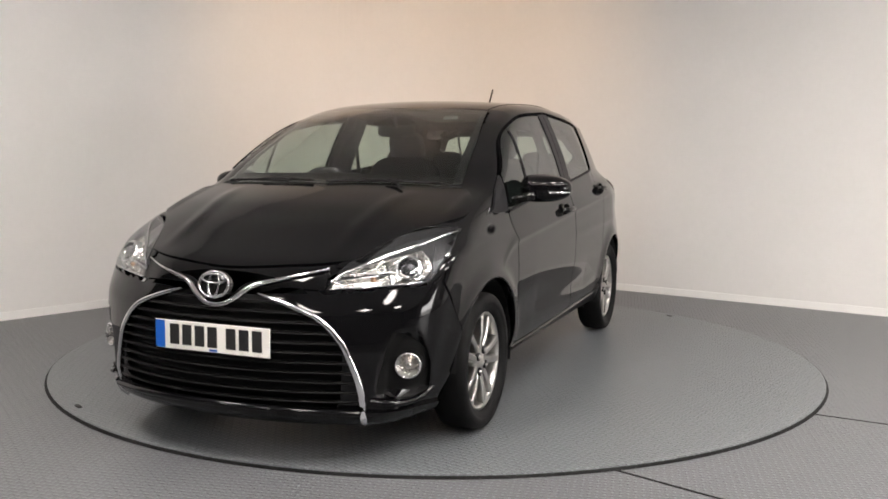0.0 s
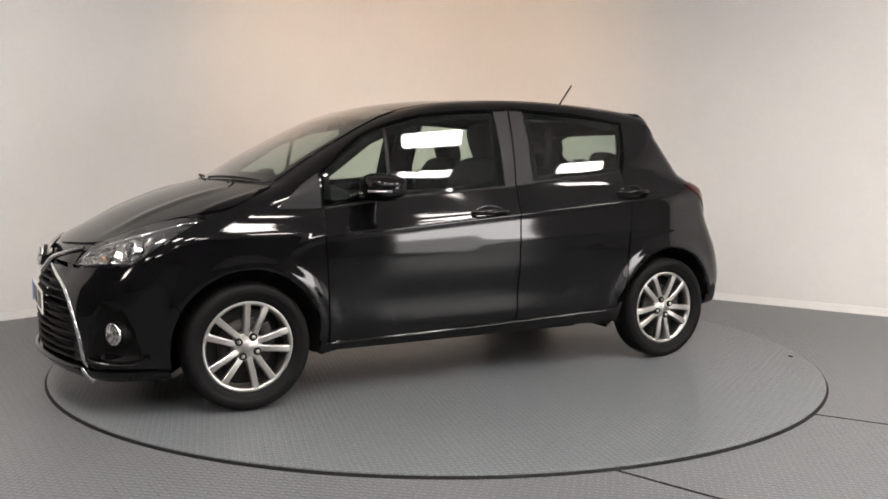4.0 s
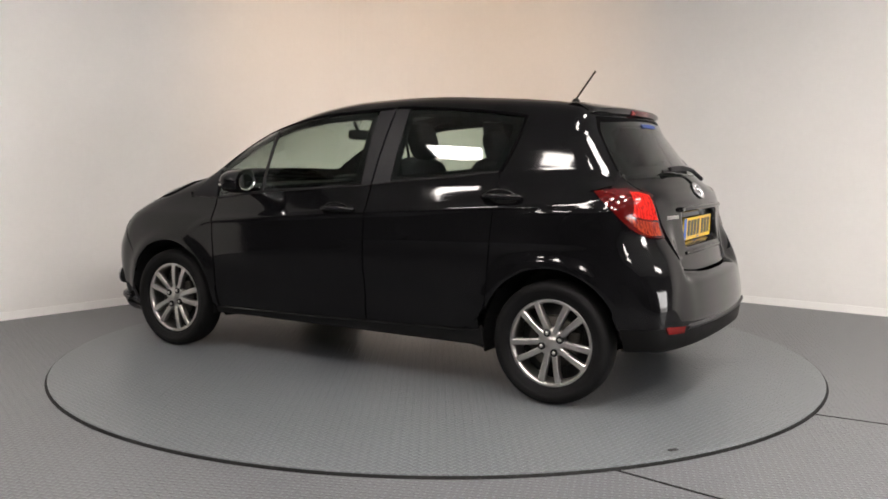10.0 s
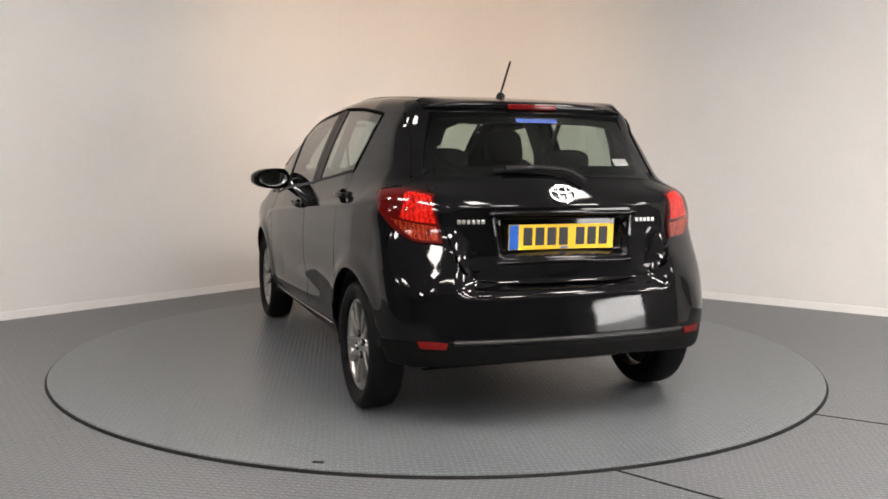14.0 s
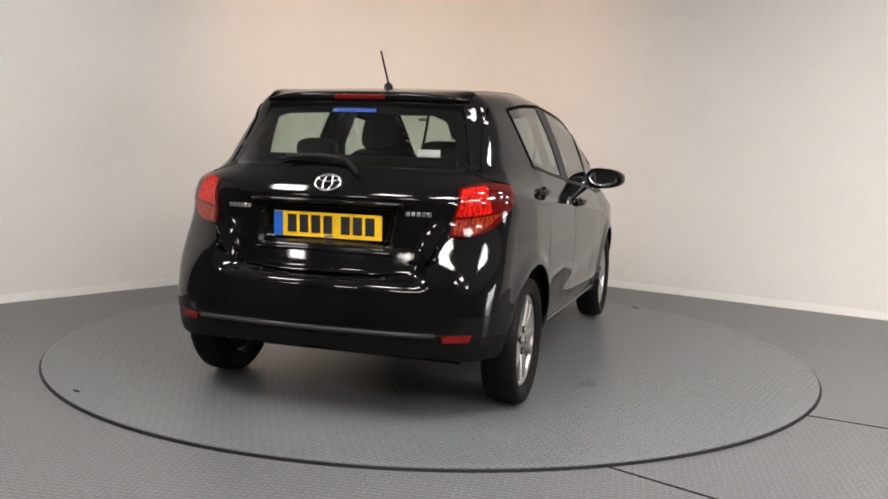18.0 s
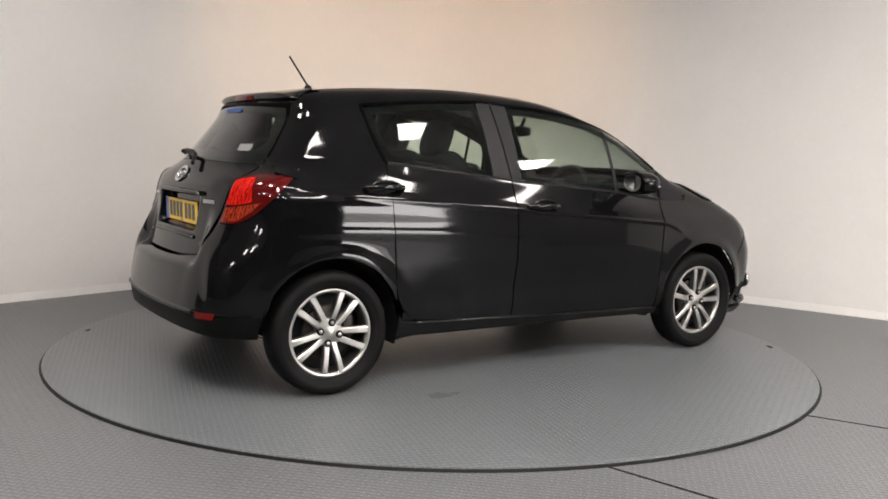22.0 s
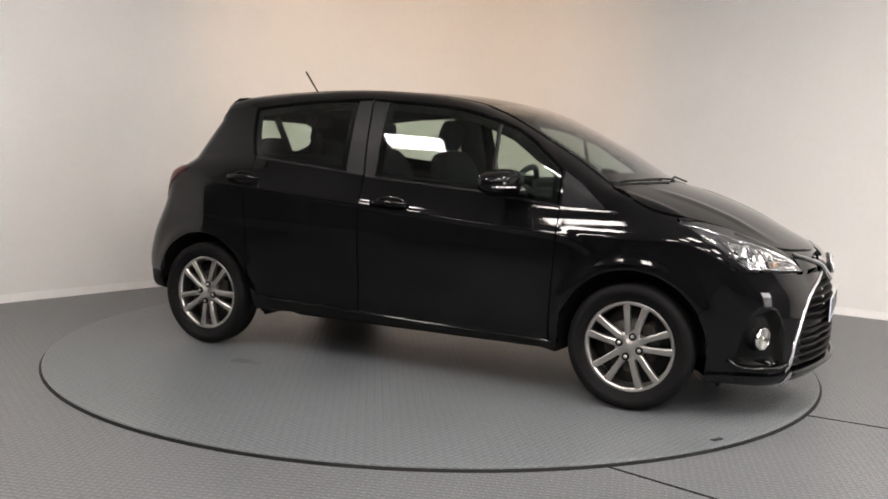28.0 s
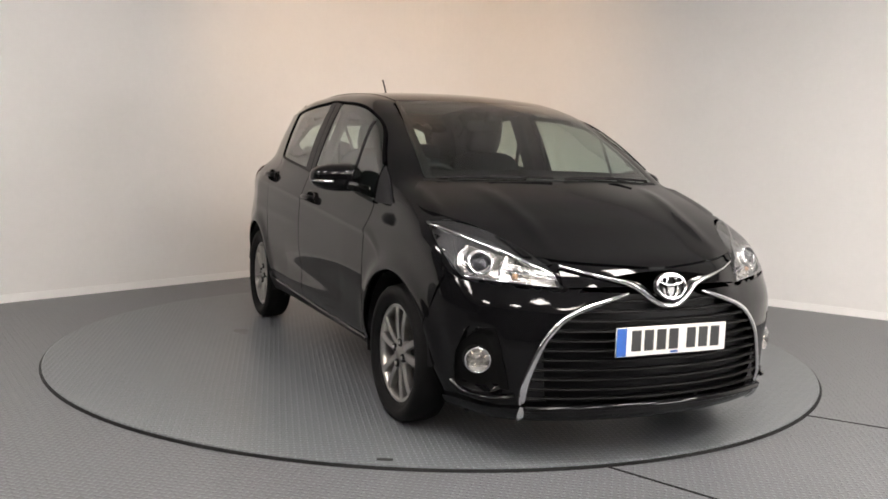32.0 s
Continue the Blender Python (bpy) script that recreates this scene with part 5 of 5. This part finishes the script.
rear = cpart("rear_bench", moved(cushion(0.50, 1.26, 0.18), pose(-0.72, 0, 0.58, 0, -6, 0)), M_SEAT, "dark fabric rear bench")
part("backrest", moved(cushion(0.15, 1.26, 0.56, 0.4), pose(-1.03, 0, 0.84, 0, -18, 0)), M_SEAT, rear)
for y in (0.335, -0.335):
    part("headrest", moved(cushion(0.09, 0.22, 0.14, 0.6), pose(-1.14, y, 1.14, 0, -12, 0)), M_SEAT, rear)
dash = cpart("dashboard", moved(cushion(0.55, 1.32, 0.26, 0.4), pose(0.88, 0, 0.87, 0, 6, 0)), M_CABIN, "dark plastic dashboard")
part("instrument_cowl", moved(cushion(0.2, 0.36, 0.1, 0.6), pose(0.72, -0.36, 1.0)), M_CABIN, dash)
wheel_ring = [(0.02 * 0, 0.182 * math.cos(a), 0.182 * math.sin(a)) for a in np.linspace(0, 2 * math.pi, 40, endpoint=False)]
steer = cpart("steering_wheel", moved(sweep(wheel_ring, 0.016, 0.016, 10, up=(1, 0, 0), closed=True), pose(0.50, -0.36, 0.93, 0, 24, 0)), M_CABIN, "dark steering wheel")
part("boss", moved(cushion(0.08, 0.2, 0.14, 0.6), pose(0.51, -0.36, 0.93, 0, 24, 0)), M_CABIN, steer)
part("column", stick((0.51, -0.36, 0.92), (0.75, -0.36, 0.82), 0.04), M_CABIN, steer)
cpart("rear_view_mirror", join(moved(cushion(0.03, 0.22, 0.065, 0.5), pose(0.43, 0, 1.305)), stick((0.43, 0, 1.31), (0.47, 0, 1.385), 0.012)), M_SLAT, "dark rear-view mirror")
cpart("parcel_shelf", moved(block(0.42, 1.1, 0.02, 0.006), pose(-1.36, 0, 0.98)), M_CABIN, "dark parcel shelf")
cpart("cabin_floor", moved(block(2.0, 1.4, 0.04), pose(-0.2, 0, 0.36)), M_CABIN, "", False)
lin = [[(x, y, float(cast("top", [x], [y])[0][2]) - 0.028) for y in np.linspace(-0.47, 0.47, 9)] for x in np.linspace(0.36, -1.2, 14)]
cpart("headlining", sheet(np.array(lin), np.repeat(np.array([[[0, 0, -1.0]]]), 14, 0).repeat(9, 1), 0), M_LINING, "grey fabric headlining")
both("door_card", panel("side", [(-0.9, 0.42), (0.8, 0.40)], [(-0.9, 1.07), (-0.2, 1.0), (0.8, 0.92)], [(-0.9, 0.42), (-0.9, 1.07)], [(0.8, 0.40), (0.8, 0.92)], 20, 8, off=-0.07, gap=0, lip=0), M_CABIN, "dark door lining")
both("inner_pillar", sweep([(-0.22, 0.70, 1.0), (-0.225, 0.63, 1.2), (-0.23, 0.55, 1.40)], 0.072, 0.02, 10, up=(0, 1, 0)), M_CABIN, "")
both("seat_belt", sweep([(-0.24, 0.60, 1.28), (-0.27, 0.58, 0.9), (-0.25, 0.6, 0.5)], 0.024, 0.002, 8, up=(0, 1, 0)), M_CABIN, "")
cpart("seat_belt", sweep([(-1.18, -0.275, 1.38), (-1.145, -0.25, 1.27), (-1.10, -0.20, 1.10), (-1.06, -0.17, 1.0)], 0.024, 0.002, 8, up=(0, 1, 0)), M_CABIN, "dark rear seat belt hanging from the roof")
cpart("tax_label", moved(block(0.03, 0.08, 0.001), pose(0.47, 0.33, 1.372, 0, 32, 0)), M_WHITE, "small white windscreen label", False)


def motions():
    """The turntable carries the car slowly round."""
    turns = [(0, 247.56), (2, 228.2), (4, 208.7), (6, 188.95), (8, 169.05), (10, 149.3), (12, 129.85), (14, 110.35), (16, 90.8),
             (18, 71.65), (20, 52.3), (22, 32.6), (24, 12.75), (26, -7.1), (28, -26.97), (30, -46.5), (32, -65.68)]
    for thing in (turntable, car):
        walk(thing, [(t, pose(0, 0, 0, 0, 0, a)) for t, a in turns])


motions()
